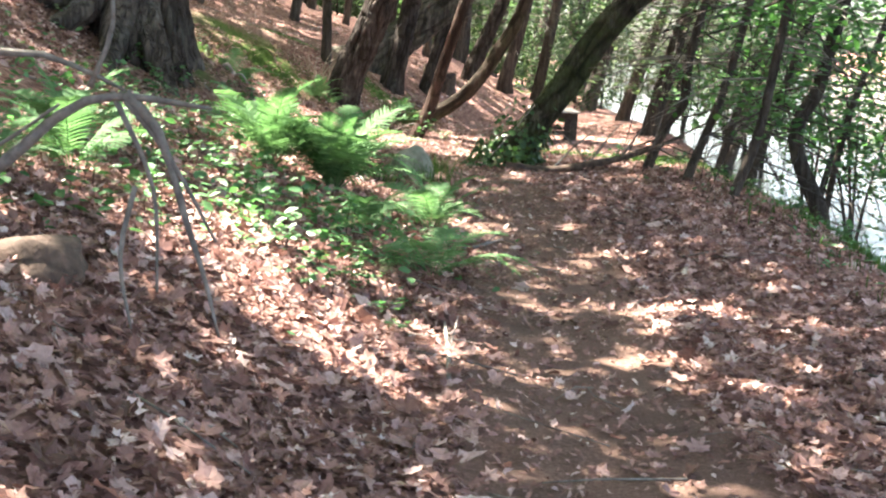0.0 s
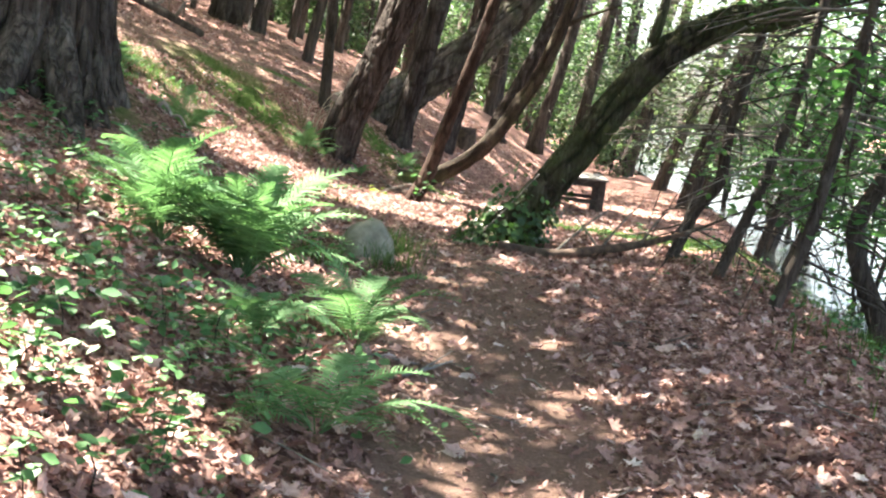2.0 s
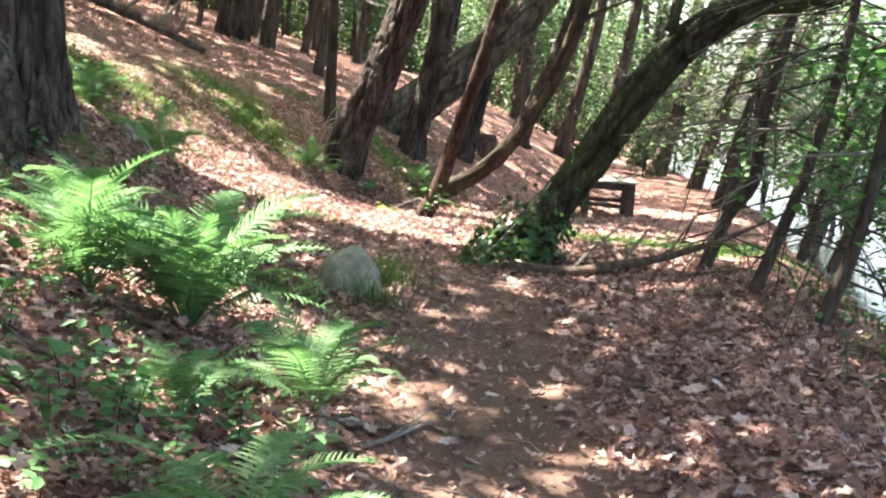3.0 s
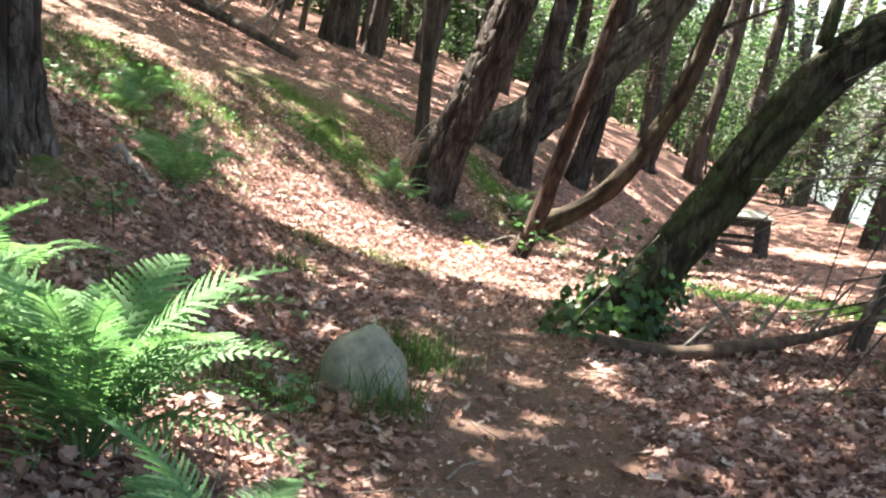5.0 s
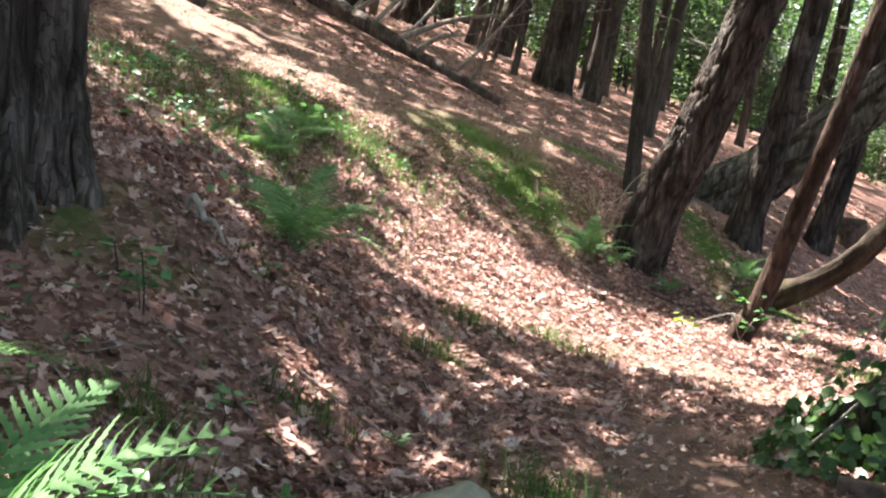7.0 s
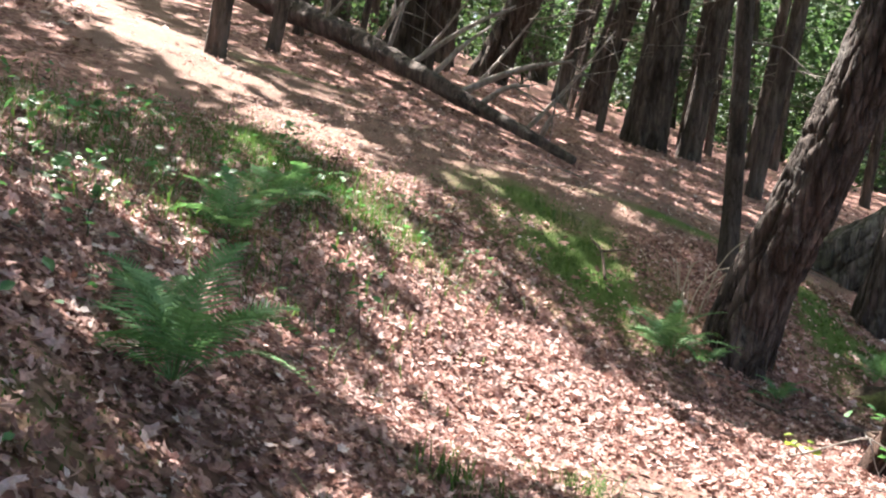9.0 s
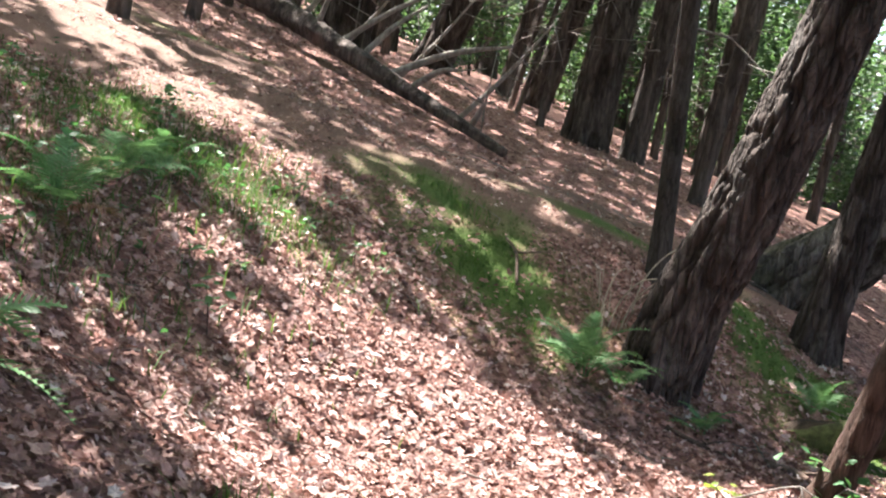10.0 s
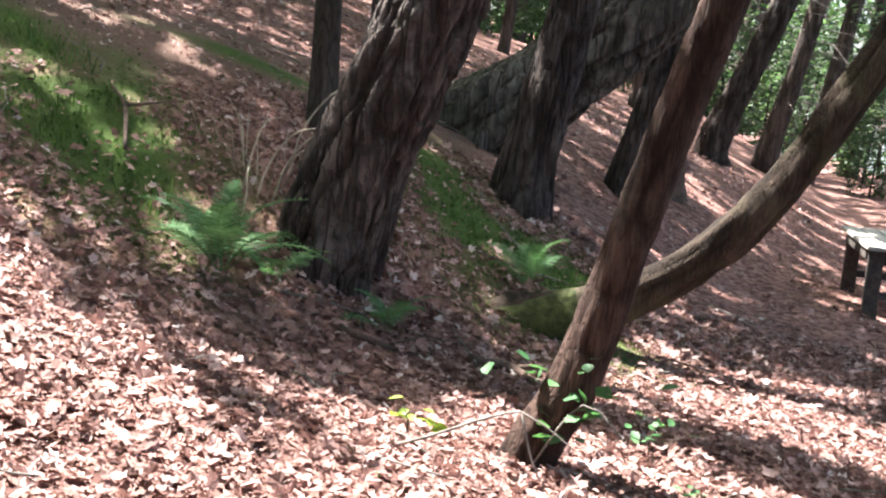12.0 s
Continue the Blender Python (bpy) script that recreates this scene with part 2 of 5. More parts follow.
# ---- materials ----
def material(name):
    m = bpy.data.materials.new(name)
    m.use_nodes = True
    return m, m.node_tree.nodes, m.node_tree.links


def noise_node(n, l, coord, scale, detail=4.0, rough=0.6, stretch=None):
    t = n.new("ShaderNodeTexNoise")
    t.inputs["Scale"].default_value, t.inputs["Detail"].default_value, t.inputs["Roughness"].default_value = scale, detail, rough
    if stretch:
        mp = n.new("ShaderNodeMapping")
        mp.inputs["Scale"].default_value = stretch
        l.new(coord, mp.inputs[0])
        coord = mp.outputs[0]
    l.new(coord, t.inputs["Vector"])
    return t


def ramp_node(n, l, fac, stops):
    r = n.new("ShaderNodeValToRGB")
    e = r.color_ramp.elements
    while len(e) < len(stops):
        e.new(0.5)
    for el, (p, c) in zip(e, stops):
        el.position, el.color = p, (*c, 1)
    l.new(fac, r.inputs[0])
    return r


def mix_node(n, l, fac, a, b, mode="MIX"):
    x = n.new("ShaderNodeMix")
    x.data_type, x.blend_type = "RGBA", mode
    for s, v in ((x.inputs[0], fac), (x.inputs[6], a), (x.inputs[7], b)):
        if isinstance(v, (int, float)):
            s.default_value = v
        elif isinstance(v, tuple):
            s.default_value = (*v, 1)
        else:
            l.new(v, s)
    return x.outputs[2]


def bump_node(n, l, height, strength, distance, bsdf):
    b = n.new("ShaderNodeBump")
    b.inputs["Strength"].default_value, b.inputs["Distance"].default_value = strength, distance
    l.new(height, b.inputs["Height"])
    l.new(b.outputs[0], bsdf.inputs["Normal"])
    return b


def bark(name, dark, light, lichen, lichen_amount=0.5, furrow=1.0, plates=(14, 14, 3.2)):
    m, n, l = material(name)
    bs = n["Principled BSDF"]
    bs.inputs["Roughness"].default_value = 0.95
    bs.inputs["Specular IOR Level"].default_value = 0.15
    co = n.new("ShaderNodeTexCoord").outputs["Object"]
    f = noise_node(n, l, co, 8, 5, 0.55, (1, 1, 0.14))
    mp = n.new("ShaderNodeMapping")
    mp.inputs["Scale"].default_value = plates
    l.new(co, mp.inputs[0])

    def furrows(scale, stretch, width):
        """Dark wandering cracks."""
        q = noise_node(n, l, co, scale, 3, 0.5, stretch)
        s = n.new("ShaderNodeMath")
        s.operation = "SUBTRACT"
        s.inputs[1].default_value = 0.5
        l.new(q.outputs[0], s.inputs[0])
        t = n.new("ShaderNodeMath")
        t.operation = "ABSOLUTE"
        l.new(s.outputs[0], t.inputs[0])
        return ramp_node(n, l, t.outputs[0], [(0.0, (0.3, 0.28, 0.26)), (width, (1, 1, 1))])
    long = furrows(plates[0] * 1.1, (1, 1, plates[2] / plates[0]), 0.07)
    cross = furrows(plates[0] * 1.6, (0.9, 0.9, 0.45), 0.03)
    base = ramp_node(n, l, f.outputs[0], [(0.3, dark), (0.7, light)])
    crack = n.new("ShaderNodeMix")
    crack.data_type, crack.blend_type = "RGBA", "MULTIPLY"
    crack.inputs[0].default_value = 0.35
    l.new(long.outputs[0], crack.inputs[6])
    l.new(cross.outputs[0], crack.inputs[7])
    cell = n.new("ShaderNodeTexVoronoi")
    l.new(mp.outputs[0], cell.inputs["Vector"])
    pick = n.new("ShaderNodeSeparateColor")
    l.new(cell.outputs["Color"], pick.inputs[0])
    tone = ramp_node(n, l, pick.outputs[0], [(0.0, (0.8, 0.79, 0.77)), (0.6, (1.0, 0.98, 0.95)), (1.0, (1.25, 1.25, 1.2))])
    own = mix_node(n, l, 1.0, base.outputs[0], tone.outputs[0], "MULTIPLY")
    col = mix_node(n, l, 0.6, own, crack.outputs[2], "MULTIPLY")
    big = noise_node(n, l, co, 2.3, 5, 0.7)
    spots = ramp_node(n, l, big.outputs[0], [(0.62 - 0.22 * lichen_amount, (0, 0, 0)), (0.72, (1, 1, 1))])
    sm = mix_node(n, l, 0.8 * lichen_amount, (0, 0, 0), spots.outputs[0])
    col = mix_node(n, l, sm, col, lichen)
    # Furrows coloured darker with depth: darker bark there, plus crease shade painted in.
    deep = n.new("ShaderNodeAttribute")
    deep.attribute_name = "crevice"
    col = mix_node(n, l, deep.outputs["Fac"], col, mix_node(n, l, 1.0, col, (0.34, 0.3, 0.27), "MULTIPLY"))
    l.new(col, bs.inputs["Base Color"])
    hh = mix_node(n, l, 0.5, crack.outputs[2], f.outputs["Color"], "ADD")
    bump_node(n, l, hh, 1.0 * furrow, 0.045, bs)
    return m


def leafy(name, dark, light, translucent=0.45, rough=0.5):
    """Thin green leaf: varies leaf by leaf, lets light through."""
    m, n, l = material(name)
    bs = n["Principled BSDF"]
    bs.inputs["Roughness"].default_value = rough
    bs.inputs["Specular IOR Level"].default_value = 0.35 if rough < 0.6 else 0.12
    gi = n.new("ShaderNodeNewGeometry")
    oi = n.new("ShaderNodeObjectInfo")
    s = n.new("ShaderNodeMath")
    s.operation = "ADD"
    l.new(gi.outputs["Random Per Island"], s.inputs[0])
    l.new(oi.outputs["Random"], s.inputs[1])
    fr = n.new("ShaderNodeMath")
    fr.operation = "FRACT"
    l.new(s.outputs[0], fr.inputs[0])
    base = ramp_node(n, l, fr.outputs[0], [(0.0, dark), (1.0, light)])
    co = n.new("ShaderNodeTexCoord").outputs["Object"]
    g = noise_node(n, l, co, 30, 3)
    tint = ramp_node(n, l, g.outputs[0], [(0.3, (0.75, 0.78, 0.7)), (0.7, (1.1, 1.1, 1.0))])
    col = mix_node(n, l, 1.0, base.outputs[0], tint.outputs[0], "MULTIPLY")
    l.new(col, bs.inputs["Base Color"])
    tr = n.new("ShaderNodeBsdfTranslucent")
    l.new(mix_node(n, l, 1.0, col, (1.15, 1.3, 0.9), "MULTIPLY"), tr.inputs["Color"])
    mx = n.new("ShaderNodeMixShader")
    mx.inputs[0].default_value = translucent
    l.new(bs.outputs[0], mx.inputs[1])
    l.new(tr.outputs[0], mx.inputs[2])
    l.new(mx.outputs[0], n["Material Output"].inputs["Surface"])
    return m


def plain(name, stops, rough=0.9, scale=12.0, bump=0.4, dist=0.01, stretch=None):
    m, n, l = material(name)
    bs = n["Principled BSDF"]
    bs.inputs["Roughness"].default_value = rough
    bs.inputs["Specular IOR Level"].default_value = 0.25
    co = n.new("ShaderNodeTexCoord").outputs["Object"]
    a = noise_node(n, l, co, scale, 6, 0.65, stretch)
    b = noise_node(n, l, co, scale / 6, 3, 0.5, stretch)
    c = ramp_node(n, l, a.outputs[0], stops)
    d = ramp_node(n, l, b.outputs[0], [(0.3, (0.75, 0.75, 0.75)), (0.7, (1.1, 1.1, 1.1))])
    l.new(mix_node(n, l, 1.0, c.outputs[0], d.outputs[0], "MULTIPLY"), bs.inputs["Base Color"])
    bump_node(n, l, a.outputs[0], bump, dist, bs)
    return m


def litter_material():
    m, n, l = material("dry_leaf")
    bs = n["Principled BSDF"]
    bs.inputs["Roughness"].default_value = 0.7
    bs.inputs["Specular IOR Level"].default_value = 0.3
    gi = n.new("ShaderNodeNewGeometry")
    base = ramp_node(n, l, gi.outputs["Random Per Island"], [(0.0, (0.105, 0.055, 0.044)), (0.35, (0.22, 0.119, 0.098)), (0.72, (0.375, 0.225, 0.196)),
                                                            (0.94, (0.53, 0.38, 0.348)), (1.0, (0.62, 0.53, 0.5))])
    co = n.new("ShaderNodeTexCoord").outputs["Object"]
    g = noise_node(n, l, co, 60, 4)
    tint = ramp_node(n, l, g.outputs[0], [(0.3, (0.7, 0.68, 0.66)), (0.7, (1.1, 1.08, 1.05))])
    col = mix_node(n, l, 1.0, base.outputs[0], tint.outputs[0], "MULTIPLY")
    l.new(col, bs.inputs["Base Color"])
    tr = n.new("ShaderNodeBsdfTranslucent")
    l.new(col, tr.inputs["Color"])
    mx = n.new("ShaderNodeMixShader")
    mx.inputs[0].default_value = 0.2
    l.new(bs.outputs[0], mx.inputs[1])
    l.new(tr.outputs[0], mx.inputs[2])
    l.new(mx.outputs[0], n["Material Output"].inputs["Surface"])
    return m


def ground_material():
    m, n, l = material("forest_floor")
    bs = n["Principled BSDF"]
    bs.inputs["Roughness"].default_value = 0.95
    bs.inputs["Specular IOR Level"].default_value = 0.1
    co = n.new("ShaderNodeTexCoord").outputs["Object"]
    v = n.new("ShaderNodeTexVoronoi")
    v.inputs["Scale"].default_value = 22
    v.inputs["Randomness"].default_value = 1.0
    l.new(co, v.inputs["Vector"])
    sep = n.new("ShaderNodeSeparateColor")
    l.new(v.outputs["Color"], sep.inputs[0])
    leaves = ramp_node(n, l, sep.outputs[0], [(0.0, (0.09, 0.045, 0.036)), (0.5, (0.2, 0.105, 0.085)), (1.0, (0.36, 0.21, 0.175))])
    fine = noise_node(n, l, co, 55, 9, 0.8)
    big = noise_node(n, l, co, 1.3, 4, 0.6)
    dirt = ramp_node(n, l, fine.outputs[0], [(0.25, (0.055, 0.034, 0.027)), (0.5, (0.155, 0.099, 0.08)), (0.75, (0.32, 0.222, 0.186))])
    dirt2 = mix_node(n, l, 1.0, dirt.outputs[0], ramp_node(n, l, big.outputs[0], [(0.3, (0.75, 0.72, 0.7)), (0.7, (1.15, 1.1, 1.05))]).outputs[0], "MULTIPLY")
    moss = ramp_node(n, l, fine.outputs[0], [(0.3, (0.026, 0.045, 0.011)), (0.7, (0.098, 0.145, 0.036))])
    at = n.new("ShaderNodeAttribute")
    at.attribute_name = "trail"
    am = n.new("ShaderNodeAttribute")
    am.attribute_name = "moss"
    col = mix_node(n, l, at.outputs["Fac"], leaves.outputs[0], dirt2)
    col = mix_node(n, l, am.outputs["Fac"], col, moss.outputs[0])
    l.new(col, bs.inputs["Base Color"])
    h = mix_node(n, l, 0.5, v.outputs["Color"], fine.outputs["Color"])
    bump_node(n, l, h, 1.0, 0.04, bs)
    return m


def water_material():
    m, n, l = material("lake_water")
    bs = n["Principled BSDF"]
    bs.inputs["Base Color"].default_value = (0.05, 0.06, 0.05, 1)
    bs.inputs["Roughness"].default_value = 0.08
    bs.inputs["IOR"].default_value = 1.33
    bs.inputs["Specular IOR Level"].default_value = 0.8
    co = n.new("ShaderNodeTexCoord").outputs["Object"]
    a = noise_node(n, l, co, 2.2, 5, 0.6, (1, 0.5, 1))
    bump_node(n, l, a.outputs[0], 0.5, 0.06, bs)
    return m


M_GROUND, M_LITTER, M_WATER = ground_material(), litter_material(), water_material()
M_PINE = bark("pine_bark", (0.032, 0.025, 0.022), (0.122, 0.097, 0.087), (0.3, 0.285, 0.265), 0.45, 1.0, (11, 11, 1.3))
M_OLD = bark("old_bark", (0.036, 0.028, 0.025), (0.14, 0.114, 0.102), (0.26, 0.247, 0.226), 0.4, 1.0, (10, 10, 0.8))
M_GREY = bark("mossy_grey_bark", (0.07, 0.06, 0.052), (0.21, 0.182, 0.16), (0.12, 0.125, 0.062), 0.75, 1.0, (10, 10, 0.8))
M_MOSS = plain("cushion_moss", [(0.3, (0.022, 0.028, 0.009)), (0.7, (0.085, 0.095, 0.03))], 1.0, 22, 1.0, 0.02)
M_RED = bark("red_bark", (0.03, 0.018, 0.014), (0.095, 0.06, 0.047), (0.19, 0.17, 0.14), 0.35, 0.5, (34, 34, 3.5))
M_BOWED = bark("bowed_bark", (0.025, 0.018, 0.013), (0.085, 0.063, 0.047), (0.095, 0.105, 0.045), 0.6, 0.5, (30, 30, 4))
M_MOSSY = bark("mossy_bark", (0.025, 0.021, 0.017), (0.11, 0.092, 0.072), (0.07, 0.096, 0.028), 1.15)
M_YOUNG = bark("young_bark", (0.025, 0.02, 0.016), (0.088, 0.072, 0.062), (0.2, 0.19, 0.17), 0.35, 0.5)
M_FAR = bark("far_bark", (0.034, 0.026, 0.023), (0.14, 0.112, 0.098), (0.22, 0.21, 0.19), 0.3, 0.8, (9, 9, 1.6))
M_DEAD = plain("dead_wood", [(0.3, (0.11, 0.09, 0.075)), (0.7, (0.36, 0.32, 0.28))], 0.95, 20, 0.6, 0.008, (1, 1, 0.25))
M_TWIG = plain("grey_twig", [(0.3, (0.08, 0.067, 0.058)), (0.7, (0.25, 0.22, 0.19))], 0.95, 20)
M_ROT = plain("rotten_wood", [(0.3, (0.035, 0.025, 0.02)), (0.7, (0.15, 0.1, 0.075))], 0.95, 14, 0.9, 0.02)
M_STONE = plain("granite", [(0.3, (0.125, 0.122, 0.092)), (0.7, (0.29, 0.278, 0.222))], 0.95, 14, 0.5, 0.008)
M_PLANK = plain("weathered_plank", [(0.3, (0.27, 0.24, 0.2)), (0.7, (0.5, 0.46, 0.4))], 0.85, 20, 0.4, 0.004, (6, 0.6, 6))
M_FRAME = plain("table_frame", [(0.3, (0.035, 0.027, 0.022)), (0.7, (0.11, 0.09, 0.075))], 0.9, 18, 0.4, 0.004)
M_CANOPY = leafy("canopy_leaf", (0.04, 0.08, 0.02), (0.1, 0.165, 0.05), 0.5)
M_NEEDLE = leafy("conifer_spray", (0.06, 0.085, 0.05), (0.15, 0.18, 0.115), 0.45)
M_BRIGHT = leafy("understory_leaf", (0.03, 0.055, 0.027), (0.082, 0.126, 0.06), 0.5)
M_SAPLEAF = leafy("sapling_leaf", (0.038, 0.1, 0.034), (0.09, 0.19, 0.066), 0.5)
M_FERN = leafy("fern_frond", (0.075, 0.145, 0.066), (0.15, 0.25, 0.13), 0.35, 0.75)
M_SPRIG = leafy("yellow_sprig_leaf", (0.16, 0.23, 0.03), (0.28, 0.34, 0.06), 0.4)
M_PALE = leafy("pale_sprig_leaf", (0.14, 0.2, 0.13), (0.26, 0.33, 0.24), 0.3)
M_DEADFERN = leafy("dead_frond", (0.12, 0.05, 0.025), (0.24, 0.115, 0.06), 0.3)
M_HERB = leafy("seedling_leaf", (0.04, 0.105, 0.04), (0.105, 0.215, 0.09), 0.35)
M_GRASS = leafy("grass_blade", (0.03, 0.068, 0.018), (0.095, 0.145, 0.042), 0.3, 0.7)
M_STRAW = plain("dry_grass", [(0.3, (0.3, 0.24, 0.17)), (0.7, (0.5, 0.42, 0.32))], 0.8, 20)
M_IVY = leafy("ivy_leaf", (0.025, 0.06, 0.018), (0.065, 0.125, 0.038), 0.25, 0.4)

# ---- ground, water ----
def axis_steps(lo, hi, fine, reach):
    inner = np.arange(lo, hi + 1e-6, fine)
    outer, s, p = [], fine, 0.0
    while p < reach:
        s *= 1.18
        p += s
        outer.append(p)
    outer = np.array(outer)
    return np.r_[(lo - outer)[::-1], inner, hi + outer]


gx, gy = axis_steps(-9, 6.5, 0.11, 700), axis_steps(0, 29, 0.11, 700)
X, Y = np.meshgrid(gx, gy)
Z = ground_z(X, Y)
Z = Z + 0.012 * waves(X, Y, 0.5, 5, 2) * (np.abs(X) < 12) * (Y < 40)
nx = len(gx)
cells = (np.arange(len(gy) - 1)[:, None] * nx + np.arange(nx - 1)[None, :]).ravel()
ground = new("ground", mesh_of("ground", np.column_stack([X.ravel(), Y.ravel(), Z.ravel()]), np.column_stack([cells, cells + 1, cells + 1 + nx, cells + nx]).tolist(), M_GROUND))
for key, mask in (("trail", trail_mask(X, Y)), ("moss", moss_mask(X, Y))):
    ground.data.attributes.new(key, "FLOAT", "POINT").data.foreach_set("value", mask.ravel().astype(np.float32))
tagged(ground, "brown leaf-strewn forest floor with a worn dirt trail", "ground", kind="structure")
lake = new("water", mesh_of("water", [(3.5, -80, WATER_Z), (400, -80, WATER_Z), (400, 420, WATER_Z), (3.5, 420, WATER_Z)], [(0, 1, 2, 3)], M_WATER))
tagged(lake, "bright lake water beside the wooded bank", "lake", kind="structure")


# ---- trees ----
rng = np.random.RandomState(11)
TREES = []          # trees and their tips, to which the added shade canopy is tied


def limb_sprays(base, count, z0, z1, length, r, seed, droop=0.3, trunk_line=None):
    """Thin bare side twigs of a shaded trunk."""
    g = np.random.RandomState(seed)
    out = []
    for _ in range(count):
        h = g.uniform(z0, z1)
        a = g.uniform(0, 6.283)
        s = trunk_line(h) if trunk_line else np.array([0, 0, h])
        ln = length * g.uniform(0.5, 1.2)
        d = np.array([math.cos(a), math.sin(a), 0])
        mid = s + d * ln * 0.5 + np.array([0, 0, -droop * ln * 0.15])
        end = s + d * ln + np.array([g.uniform(-0.15, 0.15), g.uniform(-0.15, 0.15), -droop * ln * g.uniform(0.2, 1.4)])
        out.append(tube([s, mid, end], [r, r * 0.7, r * 0.25], 4, 0.4, tip=False))
        for k in range(3):
            t = g.uniform(0.3, 0.9)
            p = s + (end - s) * t
            a2 = a + g.choice([-1, 1]) * g.uniform(0.4, 1.1)
            q = p + np.array([math.cos(a2), math.sin(a2), -0.35 * g.uniform(0, 1.2)]) * ln * 0.4 * g.uniform(0.5, 1)
            out.append(tube([p, q], [r * 0.5, r * 0.2], 3, 1.0, tip=False))
    return join(out)


def tree(name, label, base, rows, material, seg=14, step=0.15, ridges=0, flare=0.35, seed=0, rise=9.0, limbs=(), twigs=0, group="", crown=True):
    """A tree: rows of (x, y, z, radius) up its trunk; it goes on upwards to the crown above."""
    rows = [list(r) for r in rows]
    bz = gz(base[0], base[1])
    at = (base[0], base[1], bz)
    ob = thing(name, at, label, "tree", group)
    last, prev = np.array(rows[-1][:3]), np.array(rows[-2][:3])
    d = (last - prev) / np.linalg.norm(last - prev)
    r = rows[-1][3]
    p = last
    while p[2] < bz + rise:
        d = d * 0.8 + np.array([0, 0, 1]) * 0.35
        d /= np.linalg.norm(d)
        p = p + d * 1.4
        r *= 0.86
        rows.append([*p, r])
    first = np.array(rows[0][:3])
    under = first - np.array([0, 0, 0.35])
    pts = [under] + [np.array(q[:3]) for q in rows]
    rad = [rows[0][3] * 1.08] + [q[3] for q in rows]
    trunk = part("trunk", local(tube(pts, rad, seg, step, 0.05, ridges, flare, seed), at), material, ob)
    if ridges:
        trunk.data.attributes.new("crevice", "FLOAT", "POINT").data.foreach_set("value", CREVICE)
    for ln in limbs:
        part("limb", local(tube([q[:3] for q in ln], [q[3] for q in ln], 8, 0.12, 0.06, 0, 0, seed + 3), at), material, ob)
    if twigs:
        zs = np.array([q[2] for q in pts])
        pa = np.array(pts)

        def where(h):
            return np.array([np.interp(h, zs, pa[:, 0]), np.interp(h, zs, pa[:, 1]), h])
        part("brush", local(limb_sprays(at, twigs, bz + 1.2, bz + 7, 1.3, 0.012, seed, 0.3, where), at), M_TWIG, ob, "bare grey dead twigs")["kind"] = "stuff"
    if crown:
        TREES.append((ob, np.array(pts[-1])))
    return ob


# the thick old trunk on the bank
tree("old_tree", "massive old tree with deeply furrowed grey bark on the bank", (-3.2, 13.1),
     [(-3.2, 13.02, 0.6, 0.72), (-3.21, 13.06, 0.95, 0.62), (-3.22, 13.1, 1.4, 0.52), (-3.21, 13.12, 2.1, 0.46), (-3.13, 13.15, 3.2, 0.43), (-2.98, 13.2, 5.2, 0.38)], M_OLD, 144, 0.035, 28, 0.4, 1, 11)
for k, a in enumerate((-2.7, -2.1, -1.5, -0.9)):
    o = TREES[0][0]
    c, s = math.cos(a), math.sin(a)
    q = [(-3.28 + c * d, 13.08 + s * d, gz(-3.28 + c * d, 13.08 + s * d) + h) for d, h in ((0.3, 0.5), (0.58, 0.26), (0.88, 0.05), (1.2, -0.12))]
    part("root", local(tube(q, [0.2, 0.17, 0.11, 0.05], 16, 0.06, 0.15, 8, 0, 30 + k), o.location), M_OLD, o)
# leaning pine on the bank's nose
tree("leaning_pine", "big leaning pine with plated bark at the bank foot", (-1.72, 21.5),
     [(-1.76, 21.5, 0.36, 0.29), (-1.6, 21.5, 0.98, 0.275), (-1.38, 21.5, 1.5, 0.27), (-1.1, 21.5, 2.3, 0.26), (-0.76, 21.5, 3.3, 0.25), (-0.2, 21.5, 5.0, 0.22)], M_PINE, 120, 0.03, 25, 0.25, 2, 12)
tree("young_tree", "thin dark straight young tree beside a leaning pine", (-2.14, 22.7),
     [(-2.14, 22.7, 1.0, 0.1), (-2.15, 22.7, 1.9, 0.085), (-2.2, 22.7, 3.6, 0.08)], M_YOUNG, 14, 0.12, 0, 0.3, 3, 8, twigs=5)
# stem in the open and its low companion
tree("reddish_tree", "slender reddish tree leaning over dry leaves", (-0.41, 19.94),
     [(-0.43, 19.94, -0.05, 0.125), (-0.26, 19.94, 0.34, 0.108), (-0.13, 19.94, 0.77, 0.1), (-0.02, 19.94, 1.23, 0.098), (0.1, 19.94, 1.65, 0.095), (0.22, 19.94, 2.1, 0.09), (0.5, 19.94, 3.3, 0.08)],
     M_RED, 36, 0.04, 12, 0.25, 4, 8, limbs=[[(0.42, 19.95, 2.95, 0.03), (0.75, 19.9, 3.3, 0.022), (1.3, 19.8, 3.5, 0.01)]])
bowed = tree("bowed_tree", "bowed tree rising low from a mossy butt", (-0.6, 22.25),
     [(-0.86, 22.25, 0.04, 0.19), (-0.42, 22.25, 0.17, 0.16), (0.01, 22.25, 0.4, 0.135), (0.39, 22.25, 0.7, 0.13), (0.72, 22.25, 1.12, 0.125), (0.94, 22.25, 1.5, 0.12), (1.25, 22.25, 2.1, 0.115), (1.6, 22.25, 3.3, 0.1)],
     M_BOWED, 34, 0.05, 10, 0.1, 5, 8, limbs=[[(1.45, 22.25, 2.75, 0.045), (1.75, 22.2, 2.95, 0.03), (2.3, 22.1, 3.2, 0.015)]])
